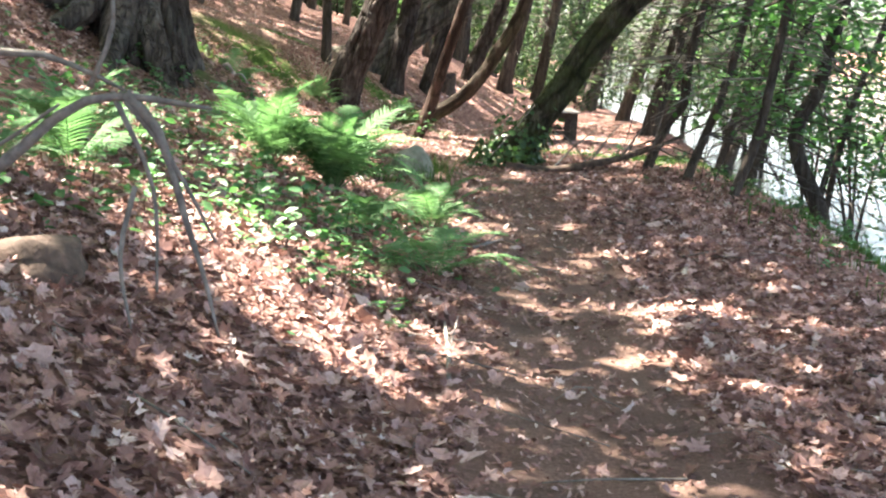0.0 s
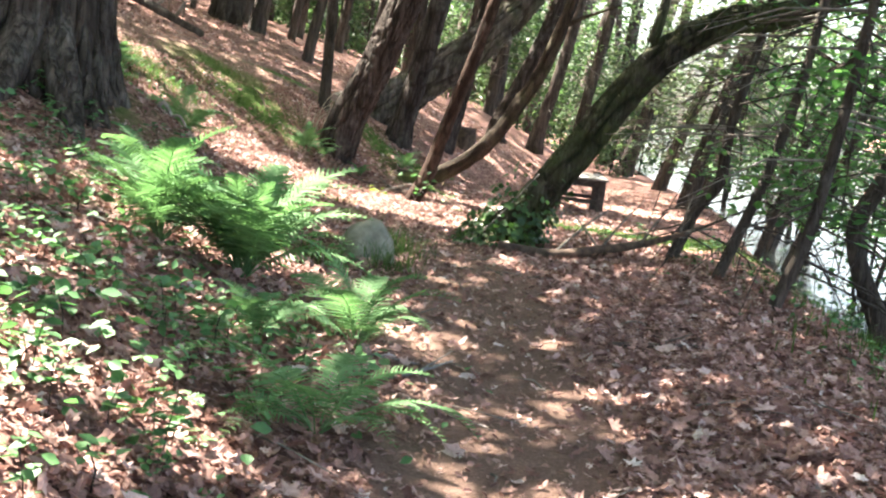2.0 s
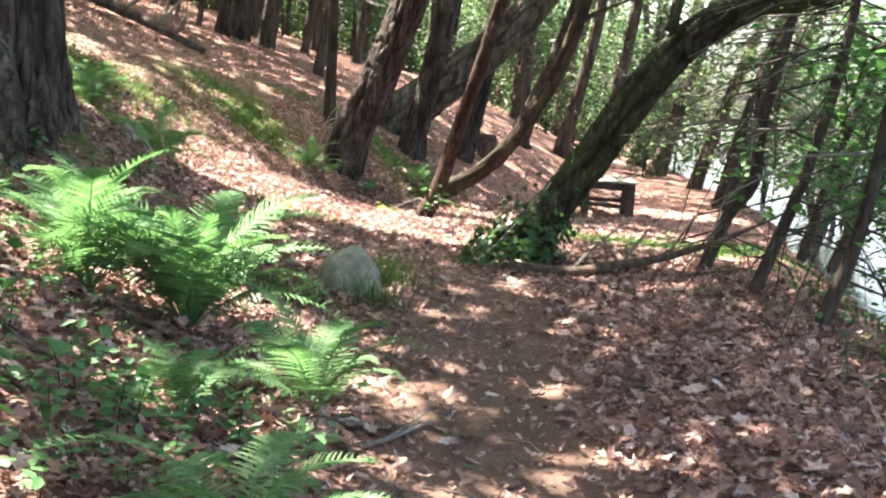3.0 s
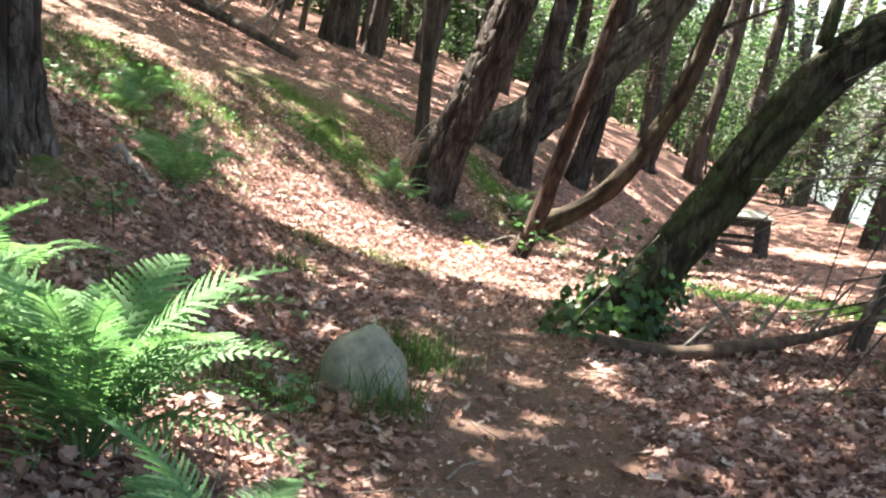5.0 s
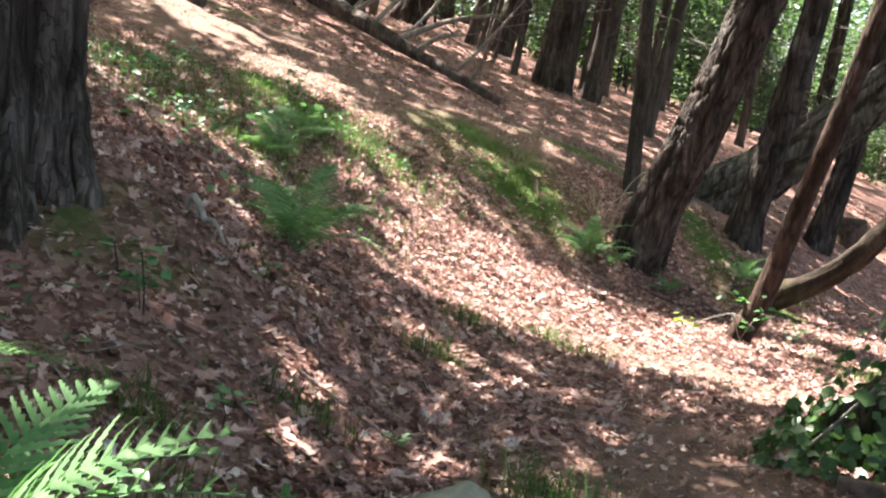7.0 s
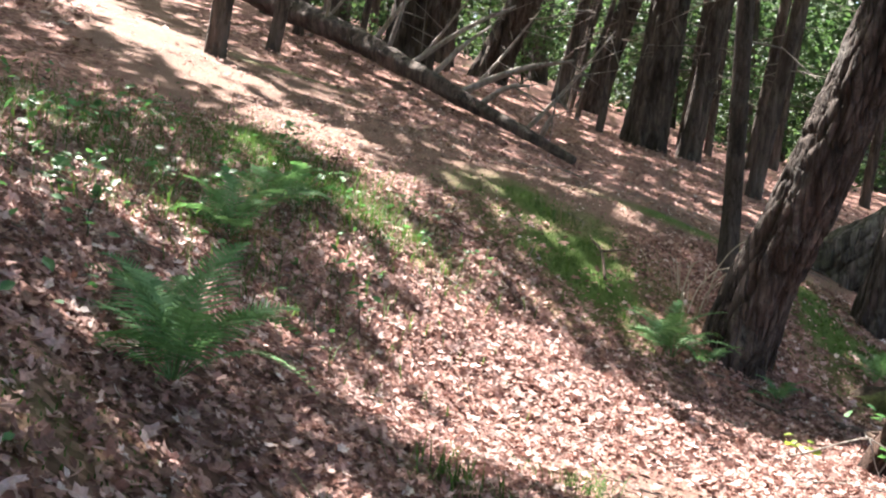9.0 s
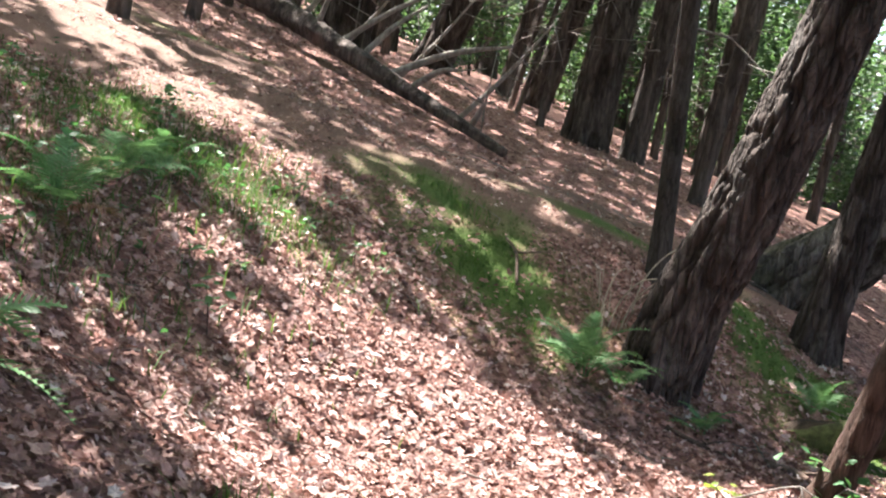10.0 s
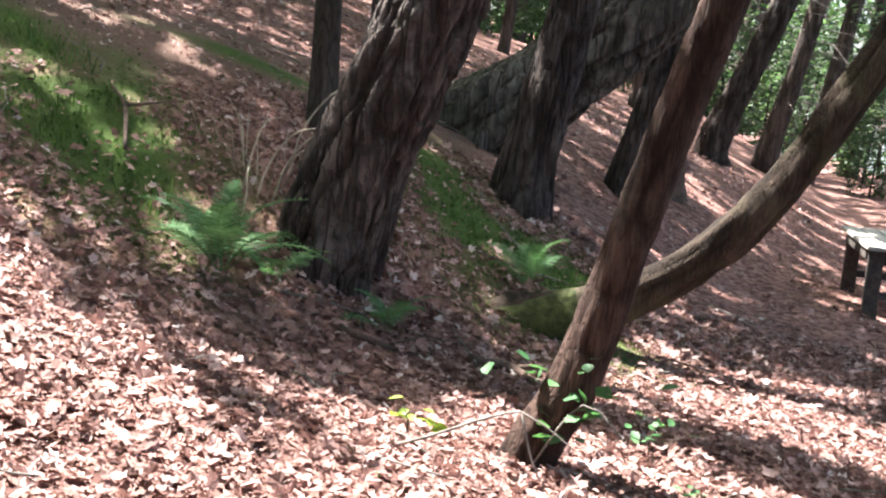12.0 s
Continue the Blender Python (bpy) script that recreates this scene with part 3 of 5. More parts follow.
part("moss", local(tube([(-0.9, 22.25, 0.035), (-0.62, 22.25, 0.11), (-0.36, 22.25, 0.2)], [0.192, 0.185, 0.16], 24, 0.05, 0.09, 0, 0, 71), bowed.location), M_MOSS, bowed, "yellow-green moss cushion")
# mossy leaning trunk over the trail
tree("mossy_leaning_tree", "moss-covered trunk leaning far over the trail with an ivied foot", (0.76, 15.2),
     [(0.8, 15.2, 0.1, 0.23), (1.1, 15.2, 0.6, 0.185), (1.42, 15.2, 1.09, 0.18), (1.76, 15.2, 1.64, 0.175), (2.04, 15.2, 2.03, 0.17), (2.36, 15.2, 2.35, 0.165), (2.85, 15.2, 2.63, 0.155), (3.5, 15.2, 2.82, 0.14)],
     M_MOSSY, 64, 0.04, 13, 0.3, 6, 7.5, limbs=[[(2.05, 15.2, 2.3, 0.06), (2.15, 15.25, 2.9, 0.045), (2.2, 15.3, 3.8, 0.03)]])
# the group behind the bank's nose
tree("dark_tree", "dark trunk standing on a mossy slope", (-1.01, 24.15),
     [(-1.02, 24.15, 0.55, 0.22), (-0.92, 24.15, 1.16, 0.195), (-0.73, 24.15, 2.11, 0.185), (-0.4, 24.15, 4, 0.17)], M_PINE, 64, 0.05, 14, 0.35, 7, 11)
tree("grey_leaning_tree", "thick grey trunk leaning steeply behind darker stems", (-1.36, 26.0),
     [(-2.2, 26.0, 0.75, 0.46), (-1.6, 26.0, 1.08, 0.42), (-0.9, 26.0, 1.6, 0.36), (-0.45, 26.0, 1.98, 0.35), (0.13, 26.0, 2.5, 0.33), (0.9, 26, 3.4, 0.3)], M_GREY, 84, 0.05, 20, 0.3, 8, 11)
tree("dark_tree", "dark slim trunk beside a cut stump", (-0.36, 27.6),
     [(-0.37, 27.6, 0.36, 0.21), (-0.17, 27.6, 1.28, 0.18), (0.0, 27.6, 2.14, 0.17), (0.32, 27.6, 4.16, 0.15)], M_PINE, 48, 0.07, 12, 0.35, 9, 10)
tree("dark_tree", "dark straight trunk far back in the wood", (0.73, 33.7),
     [(0.7, 33.7, 0.8, 0.22), (1.12, 33.7, 1.93, 0.195), (1.48, 33.7, 2.92, 0.185), (2.1, 33.7, 5, 0.16)], M_PINE, 36, 0.1, 10, 0.3, 10, 11, twigs=8)
tree("dark_tree", "thin dark trunk far back in the wood", (1.87, 38.5),
     [(1.87, 38.5, 0.5, 0.2), (2.17, 38.5, 1.91, 0.17), (2.45, 38.5, 3.3, 0.16)], M_FAR, 16, 0.2, 0, 0.3, 11, 11, twigs=10)
# saplings on the shore side
SAP = [((2.6, 15.7), [(2.6, 15.7, 0.08, 0.07), (2.8, 15.7, 0.69, 0.06), (3.0, 15.7, 1.0, 0.062), (3.03, 15.7, 1.59, 0.055), (3.2, 15.7, 2.52, 0.045)]),
       ((2.75, 13.9), [(2.75, 13.9, 0.15, 0.055), (3.03, 13.9, 1.05, 0.048), (3.22, 13.9, 1.85, 0.045), (3.33, 13.9, 2.67, 0.04)]),
       ((2.97, 12.5), [(2.97, 12.5, 0.18, 0.058), (3.15, 12.5, 0.81, 0.05), (3.25, 12.5, 1.51, 0.048), (3.37, 12.5, 2.6, 0.042)]),
       ((4.3, 14.2), [(4.38, 14.2, -0.1, 0.1), (4.1, 14.2, 0.45, 0.09), (4.02, 14.2, 0.85, 0.088), (4.2, 14.2, 1.3, 0.085), (4.3, 14.2, 1.8, 0.08), (4.5, 14.2, 2.9, 0.07)]),
       ((4.6, 18.5), [(4.6, 18.5, -0.3, 0.06), (4.9, 18.5, 0.9, 0.055), (5.3, 18.5, 2.4, 0.05)]),
       ((4.9, 22.0), [(4.9, 22.0, -0.4, 0.07), (5.3, 22.0, 1.2, 0.06), (5.9, 22.0, 3.0, 0.05)]),
       ((5.3, 17.0), [(5.3, 17.0, -0.6, 0.05), (5.5, 17.0, 0.9, 0.045), (5.9, 17.0, 2.4, 0.04)])]
SAPLINGS = [tree("sapling", "crooked dark sapling on the lake bank", b, r, M_YOUNG, 10, 0.1, 0, 0.3, 20 + i, 6.0, twigs=34, group="saplings by the lake") for i, (b, r) in enumerate(SAP)]
for i, ob in enumerate(SAPLINGS):
    line = np.array([q[:3] for q in SAP[i][1]]) - np.array(ob.location)

    def on_stem(h, line=line):
        return np.array([np.interp(h, line[:, 2], line[:, 0]), np.interp(h, line[:, 2], line[:, 1]), h])
    part("brush", limb_sprays(None, 20, 0.3, 2.6, 1.3, 0.011, 580 + i, 1.1, on_stem), M_YOUNG, ob, "bare drooping lower twigs")["kind"] = "stuff"
# leaning shore trees seen against the water
for i, (bx, by, dx, rr) in enumerate([(5.3, 32.0, 0.9, 0.2), (5.9, 33.5, 1.1, 0.17), (6.1, 36.5, 1.6, 0.22), (5.6, 39.0, 1.2, 0.18), (5.2, 45.0, 1.0, 0.24), (6.6, 29.0, 1.4, 0.13), (6.3, 26.0, 1.5, 0.1), (7.0, 42.0, 1.8, 0.16)]):
    z = gz(bx, by)
    tree("shore_tree", "grey tree leaning from the lake shore", (bx, by),
         [(bx, by, z, rr * 1.1), (bx + dx * 0.35, by, z + 1.6, rr), (bx + dx, by, z + 4, rr * 0.85)], M_FAR, 14, 0.2, 0, 0.3, 40 + i, 10, twigs=150, group="trees along the shore")
SHORE = [o for o in scene.objects if o.name.startswith("shore_tree")]
for i, ob in enumerate(SHORE):
    g = np.random.RandomState(540 + i)
    c = np.column_stack([g.uniform(-1.2, 3.4, 60), g.uniform(-1.6, 1.6, 60), g.uniform(1.0, 7.5, 60)])
    p = c[g.randint(0, 60, 1800)] + g.normal(0, 1, (1800, 3)) * (0.42, 0.42, 0.1)
    part("foliage", scatter(LEAF * (1, 0.8, 1), LEAF_F, p, turns(1800, g, 0.4), g.uniform(0.1, 0.24, 1800)), M_NEEDLE, ob, "drooping grey-green sprays")
# trunks of the wood behind the upper trail: place, girth, lean to the lake per metre
WOOD = [(-5.86, 31.8, 0.36, 0.1), (-5.2, 32.2, 0.2, 0.13), (-6.1, 35.1, 0.14, 0.09), (-6.06, 36.8, 0.085, 0.06), (-3.68, 30.5, 0.125, 0.15), (-9.0, 36.2, 0.07, 0.2), (-6.6, 31.6, 0.07, 0.12), (-9.9, 38.0, 0.15, 0.2),
        (-10.5, 31.7, 0.42, 0.15), (-11.0, 36.5, 0.38, 0.42), (-9.5, 39.0, 0.3, 0.3), (-8.9, 23.9, 0.13, 0.1), (-11.2, 31.2, 0.07, 0.16), (-10.8, 34.0, 0.09, 0.1), (-10.4, 27.3, 0.11, 0.2), (-7.9, 33.5, 0.05, 0.2), (-8.4, 34.8, 0.06, 0.18), (-7.4, 32.6, 0.05, 0.24), (-14.0, 32.5, 0.26, 0.1),
        (-5.6, 41.0, 0.13, 0.1), (-4.7, 43.5, 0.16, 0.12), (-3.0, 37.5, 0.11, 0.1), (-1.8, 35.5, 0.13, 0.1), (-0.6, 38.0, 0.12, 0.12), (-5.0, 36.0, 0.12, 0.12), (-13.0, 38.0, 0.3, 0.1),
        (-15.5, 35.0, 0.3, 0.08), (-17.0, 30.0, 0.28, 0.05), (-12.0, 30.4, 0.1, 0.1), (-6.4, 33.0, 0.07, 0.16), (3.3, 45.0, 0.2, 0.15), (0.4, 46.0, 0.2, 0.12), (-2.2, 47.0, 0.24, 0.1),
        (-10.0, 19.0, 0.3, 0.04), (-8.5, 14.0, 0.22, 0.03), (-7.0, 9.0, 0.28, 0.03), (-11.0, 11.0, 0.3, 0.0), (-5.5, 4.0, 0.25, 0.0), (-13.0, 24.0, 0.25, 0.05), (-9.5, 2.0, 0.3, 0.0), (3.8, 3.0, 0.12, 0.1), (4.2, -3.0, 0.16, 0.1), (-3.5, -3.5, 0.3, 0.0), (3.6, 7.5, 0.07, 0.12)]
for i, (bx, by, rr, lean) in enumerate(WOOD):
    z = gz(bx, by)
    tree("wood_tree", "straight dark trunk standing in the wood", (bx, by),
         [(bx, by, z, rr), (bx + lean * 2, by, z + 2, rr * 0.92), (bx + lean * 5.0, by, z + 5, rr * 0.85)], M_FAR, 44 if rr > 0.2 else 12, 0.09 if rr > 0.2 else 0.15, 14 if rr > 0.2 else 0, 0.35, 60 + i, 11,
         twigs=(14 if by > 28 else 4), group="trunks in the wood")

# deep forest: one trunk with twigs, copied
proto = tree("forest_tree", "slim forest trunk with bare lower twigs", (-20, 58), [(-20, 58, gz(-20, 58), 0.2), (-19.8, 58, gz(-20, 58) + 3, 0.18), (-19.3, 58, gz(-20, 58) + 7, 0.14)],
             M_FAR, 10, 0.4, 0, 0.3, 99, 13, twigs=40, group="forest in the distance", crown=False)
spots = 0
placed = [(-20.0, 58.0)]
while spots < 95:
    x, y = rng.uniform(-48, 7), rng.uniform(44, 95)
    if x > np.interp(y, SHORE_Y, SHORE_X) - 1.5 or min((x - a) ** 2 + (y - b) ** 2 for a, b in placed) < 4:
        continue
    placed.append((x, y))
    k = rng.uniform(0.7, 1.7)
    copy_thing(proto, pose(x, y, gz(x, y) - 0.1, rng.uniform(-3, 3), rng.uniform(-2, 8), 0) @ pose(0, 0, 0, 0, 0, rng.uniform(0, 360)) @ Matrix.Diagonal((k, k, 1.1, 1)))
    spots += 1
for _ in range(26):
    x, y = rng.uniform(-46, -18), rng.uniform(6, 44)
    k = rng.uniform(0.9, 2.0)
    copy_thing(proto, pose(x, y, gz(x, y) - 0.1, 0, rng.uniform(-2, 4), 0) @ pose(0, 0, 0, 0, 0, rng.uniform(0, 360)) @ Matrix.Diagonal((k, k, 1.1, 1)))

# ---- canopy: mostly unseen leaf masses added up the sun's path to shade the ground, open where sunlit() asks, tied to the nearest trunk ----
cx, cy = np.meshgrid(np.arange(-30, 9, 0.37), np.arange(-8, 52, 0.37))
cx, cy = cx.ravel() + rng.uniform(-0.2, 0.2, cx.size), cy.ravel() + rng.uniform(-0.2, 0.2, cy.size)
back = smooth((cy - 24) / 6)
thin = 0.92 - (0.42 + 0.5 * back) * smooth(waves(cx, cy, 1.6, 77) * 1.6 - 0.45 + 0.5 * back)
thin = np.maximum(thin, 0.97 * smooth(2.5 * (blob(cx, cy, -2.8, 15.1, 1.0, 1.7, -0.2) + blob(cx, cy, -4.3, 18.0, 0.9, 0.8))))
thin = thin * (1 - 0.2 * smooth((cy - 31) / 5))
thin = np.maximum(thin, 0.97 * smooth(2.5 * (blob(cx, cy, 1.9, 12.0, 1.5, 4.2) + blob(cx, cy, 2.6, 4.5, 1.2, 2.0))))
# closed: spots where leaf masses are packed denser to darken the ground below
closed = smooth(3 * (blob(cx, cy, 2.2, 11.0, 1.6, 3.6) + blob(cx, cy, -0.6, 3.5, 2.4, 0.5) + 2.5 * blob(cx, cy, -0.35, 12.3, 0.9, 0.8) + blob(cx, cy, 1.8, 24.8, 2.6, 3.2)
                     + blob(cx, cy, -2.6, 21.6, 1.6, 0.6, -0.5) + 2 * blob(cx, cy, -2.7, 13.0, 1.4, 1.5) + blob(cx, cy, 1.2, 14.6, 2.0, 1.0) + blob(cx, cy, 1.6, 5.4, 1.7, 1.5) + blob(cx, cy, -3.0, 24.2, 2.4, 1.3, -0.3) + blob(cx, cy, -0.6, 24.6, 1.8, 1.4)))
thin = np.maximum(thin, 0.97 * closed)
keep = rng.uniform(0, 1, cx.size) < thin * (1 - sunlit(cx, cy))
# extra leaf masses doubled up over the spots meant to be darkest
twice = keep & (rng.uniform(0, 1, cx.size) < 0.5 * closed)
deep = keep & (blob(cx, cy, -2.6, 12.7, 1.1, 1.2) > 0.2)
cx, cy = np.r_[cx[keep], cx[twice] + 0.15, cx[deep] - 0.15], np.r_[cy[keep], cy[twice] + 0.15, cy[deep] + 0.1]
high = rng.uniform(7.5, 12.5, cx.size) / math.sin(SUN_EL)
pos = np.column_stack([cx, cy, ground_z(cx, cy)]) + high[:, None] * np.array(SUN)
tips = np.array([t[1][:2] for t in TREES])
owner = np.argmin(((pos[:, None, :2] - tips[None]) ** 2).sum(2), 1)
PER = 12
for i, (ob, tip) in enumerate(TREES):
    mine = pos[owner == i]
    if len(mine) < 3:
        mine = tip + np.random.RandomState(i).normal(0, 0.8, (14, 3))
    p = np.repeat(mine, PER, 0) + rng.normal(0, 0.22, (len(mine) * PER, 3)) * (1, 1, 0.8)
    geom = scatter(LEAF * (1, 1.2, 1), LEAF_F, p, turns(len(p), rng, 0.5), rng.uniform(0.2, 0.4, len(p)))
    part("crown", local(geom, ob.location), M_CANOPY, ob, "green leafy crown added to shade the ground")

# ---- leafy understory in the distance ----
def bush_geom(seed, count, wide, tall, size):
    g = np.random.RandomState(seed)
    c = g.uniform(-1, 1, (26, 3)) * (wide, wide, tall / 2) + (0, 0, tall / 2)
    p = c[g.randint(0, len(c), count)] + g.normal(0, 0.33, (count, 3)) * (wide * 0.5, wide * 0.5, tall * 0.2)
    p[:, 2] = np.abs(p[:, 2])
    return scatter(LEAF, LEAF_F, p, turns(count, g, 0.6), g.uniform(0.6, 1.3, count) * size)


BUSHES = []
for s in range(3):
    b = thing("understory_shrub", (0, 60 + 4 * s, gz(0, 60 + 4 * s)), "bright green backlit shrub between the trunks", "shrub", "shrubs in the wood")
    part("stem", tube([(0, 0, -0.2), (0.1, 0, 1.2), (0.3, 0.1, 2.6)], [0.05, 0.04, 0.02], 6, 0.5), M_YOUNG, b)
    part("foliage", bush_geom(300 + s, 1900, 1.5, 5.0, 0.17), M_BRIGHT, b)
    BUSHES.append(b)
for _ in range(150):
    x, y = rng.uniform(-44, 7), rng.uniform(47, 92)
    if x > np.interp(y, SHORE_Y, SHORE_X) - 1:
        continue
    k = rng.uniform(0.8, 1.3) + 0.02 * (y - 47)
    copy_thing(BUSHES[rng.randint(3)], pose(x, y, gz(x, y), 0, 0, rng.uniform(0, 360)) @ Matrix.Diagonal((k, k, k, 1)))
for x, y, k in ((-7.0, 43.0, 0.6), (-4.0, 46.0, 0.8), (-1.0, 43.0, 0.5), (-12.5, 42.0, 0.8), (-15.0, 39.0, 0.7), (2.5, 48.0, 0.7), (-9.8, 44.0, 0.9), (4.6, 44.0, 0.5)):
    copy_thing(BUSHES[rng.randint(3)], pose(x, y, gz(x, y), 0, 0, rng.uniform(0, 360)) @ Matrix.Diagonal((k, k, k, 1)))
# thicket over the water's edge
SHRUBS = []
for s in range(2):
    b = thing("shore_shrub", (6.3 + s, 21.0 + 3 * s, gz(6.3 + s, 21.0 + 3 * s)), "leafy green shrub hanging over the water edge", "shrub", "shrubs on the shore")
    for k in range(4):
        a = rng.uniform(0, 6.28)
        part("stem", tube([(0, 0, -0.5), (0.25 * math.cos(a), 0.25 * math.sin(a), 1.0), (0.8 * math.cos(a), 0.8 * math.sin(a), 2.8)], [0.035, 0.025, 0.01], 6, 0.3), M_YOUNG, b)
    v, f = bush_geom(330 + s, 1000, 1.1, 3.4, 0.12)
    v[:, 2] += 0.6
    part("foliage", (v, f), M_SAPLEAF, b)
    SHRUBS.append(b)
for x, y, k in ((7.2, 28.0, 1.1), (7.9, 31.0, 1.2), (8.6, 35.0, 1.3), (9.0, 39.0, 1.3), (8.2, 43.0, 1.2), (5.9, 17.5, 0.8), (6.1, 14.5, 0.8), (5.6, 12.2, 0.7), (7.6, 33.0, 1.0), (7.4, 52.0, 1.2)):
    copy_thing(SHRUBS[rng.randint(2)], pose(x, y, max(gz(x, y), WATER_Z) - 0.15, 0, 0, rng.uniform(0, 360)) @ Matrix.Diagonal((k, k, k, 1)))

# ---- leaves of the saplings by the lake ----
for i, ob in enumerate(SAPLINGS):
    g = np.random.RandomState(500 + i)
    bx, by, bz = ob.location
    c = np.column_stack([g.uniform(0.2, 2.4, 70), g.uniform(-0.9, 1.2, 70), g.uniform(0.5, 3.6, 70)])
    count = 1000
    p = c[g.randint(0, len(c), count)] + g.normal(0, 1, (count, 3)) * (0.27, 0.27, 0.06)
    part("foliage", scatter(LEAF, LEAF_F, p, turns(count, g, 0.35), g.uniform(0.08, 0.16, count)), M_SAPLEAF, ob, "broad green leaves in flat sprays")

# ---- picnic table ----
def box(x0, x1, y0, y1, z0, z1, b=0.008):
    """A board with worn, bevelled edges."""
    bm = bmesh.new()
    bmesh.ops.create_cube(bm, size=1.0, matrix=Matrix.LocRotScale(((x0 + x1) / 2, (y0 + y1) / 2, (z0 + z1) / 2), None, (x1 - x0, y1 - y0, z1 - z0)))
    bmesh.ops.bevel(bm, geom=bm.edges[:], offset=b, segments=1, affect="EDGES")
    v = np.array([q.co[:] for q in bm.verts])
    f = [tuple(q.index for q in face.verts) for face in bm.faces]
    bm.free()
    return v, f


tz = gz(2.42, 27.6)
table = thing("wooden_table", (2.42, 27.6, tz), "weathered grey plank table on dark legs in a clearing", "table")
for k in range(6):
    part("top_plank", box(-0.51 + k * 0.172, -0.51 + k * 0.172 + 0.16, -0.9, 0.9, 0.66, 0.70), M_PLANK, table, smooth_faces=False)
for sy in (-0.74, 0.66):
    part("apron", box(-0.46, 0.46, sy, sy + 0.05, 0.52, 0.66), M_FRAME, table, smooth_faces=False)
    part("stretcher", box(-0.4, 0.4, sy + 0.01, sy + 0.05, 0.2, 0.27), M_FRAME, table, smooth_faces=False)
    for s in (-1, 1):
        part("leg", box(s * 0.41 - 0.07, s * 0.41 + 0.07, sy - 0.06, sy - 0.003, -0.06, 0.66), M_FRAME, table, smooth_faces=False)
for s in (-1, 1):
    part("side_rail", box(s * 0.47 - 0.02, s * 0.47 + 0.02, -0.68, 0.65, 0.56, 0.66), M_FRAME, table, smooth_faces=False)

# ---- stumps, logs, dead wood ----
def stump(x, y, r, h, label, seed, lean=0.0):
    z = gz(x, y)
    ob = thing("stump", (x, y, z), label, "stump")
    part("bole", tube([(0, 0, -0.2), (0, 0, 0.1), (lean, 0, h)], [r * 1.15, r, r * 0.94], 26, 0.06, 0.08, 10, 0.25, seed), M_ROT, ob)
    v, f = tube([(lean, 0, h - 0.01), (lean, 0, h + 0.012)], [r * 0.86, r * 0.8], 26, 0.02, 0.04, 0, 0, seed)
    part("cut_face", (v, f), M_ROT, ob, "dark sawn top")
    return ob


stump(0.06, 29.0, 0.215, 0.45, "dark cut stump on the leafy slope", 5)
stump(-0.36, 29.3, 0.13, 0.36, "small dark stump beside a larger one", 6)

log = thing("fallen_log", (-9.5, 29.3, gz(-9.5, 29.3)), "long fallen trunk with broken branches lying up the slope", "log")
line = [(-5.1, 26.45), (-6.6, 27.3), (-8.2, 28.0), (-10.0, 29.1), (-13.0, 30.3)]
lp = [(x, y, gz(x, y) + 0.12 + 0.1 * k) for k, (x, y) in enumerate(line)]
part("trunk", local(tube(lp, [0.06, 0.1, 0.15, 0.2, 0.24], 22, 0.08, 0.1, 12, 0, 8), log.location), M_FAR, log)
for k, (a, b, r) in enumerate([((-7.0, 27.5), (0.9, -0.3, 0.3), 0.05), ((-7.5, 27.7), (1.7, 0.3, 0.6), 0.06), ((-8.1, 28.0), (0.8, 0.4, 0.9), 0.05), ((-8.7, 28.3), (1.6, 0.5, 1.1), 0.05),
                              ((-9.2, 28.6), (0.5, -0.2, 1.3), 0.045), ((-9.8, 29.0), (1.1, 0.2, 1.4), 0.05), ((-10.8, 29.4), (0.2, -0.4, 1.4), 0.045), ((-11.6, 29.7), (-0.5, -0.5, 1.2), 0.04), ((-5.7, 26.8), (0.2, -0.15, 0.25), 0.04)]):
    s = np.array([a[0], a[1], gz(*a) + 0.25])
    e = s + np.array(b)
    m = (s + e) / 2 + np.array([0.05, 0, 0.12])
    br = part("branch", local(tube([s, m, e], [r, r * 0.75, r * 0.3], 8, 0.12, 0.08, 0, 0, k), log.location), M_DEAD, log)
    part("brush", local(join([tube([m + (e - m) * t, m + (e - m) * t + rng.normal(0, 0.28, 3)], [0.012, 0.005], 4, 0.3) for t in (0.1, 0.3, 0.5, 0.7, 0.9)]), log.location), M_TWIG, br)["kind"] = "stuff"
for i, (x, y) in enumerate([(-8.0, 29.0), (-9.6, 30.0), (-12.0, 30.8), (-6.6, 28.4)]):
    ob = thing("dead_branch", (x, y, gz(x, y)), "tangled dry branch leaning beside a fallen log", "branch", "deadfall by the log")
    part("stem", tube([(0, 0, 0.02), (0.5, 0.1, 0.6), (1.2, 0.1, 1.5)], [0.04, 0.03, 0.01], 6, 0.2, 0.1), M_DEAD, ob)
    part("brush", join([tube([(0.3 + 0.12 * k, 0.05, 0.35 + 0.16 * k), tuple(np.array((0.3 + 0.12 * k, 0.05, 0.35 + 0.16 * k)) + rng.normal(0, 0.4, 3))], [0.012, 0.004], 4, 0.3) for k in range(8)]), M_TWIG, ob)["kind"] = "stuff"

# short dark stick lying on the mossy bank
ob = thing("fallen_branch", (-2.9, 21.5, gz(-2.9, 21.5)), "short dark broken stick lying on the mossy bank", "branch")
pts = [(x, y, gz(x, y) + z) for x, y, z in ((-3.12, 21.75, 0.03), (-2.95, 21.55, 0.05), (-2.78, 21.2, 0.03))]
part("stem", local(tube(pts, [0.008, 0.013, 0.011], 8, 0.06, 0.15, 0, 0, 4), ob.location), M_ROT, ob)
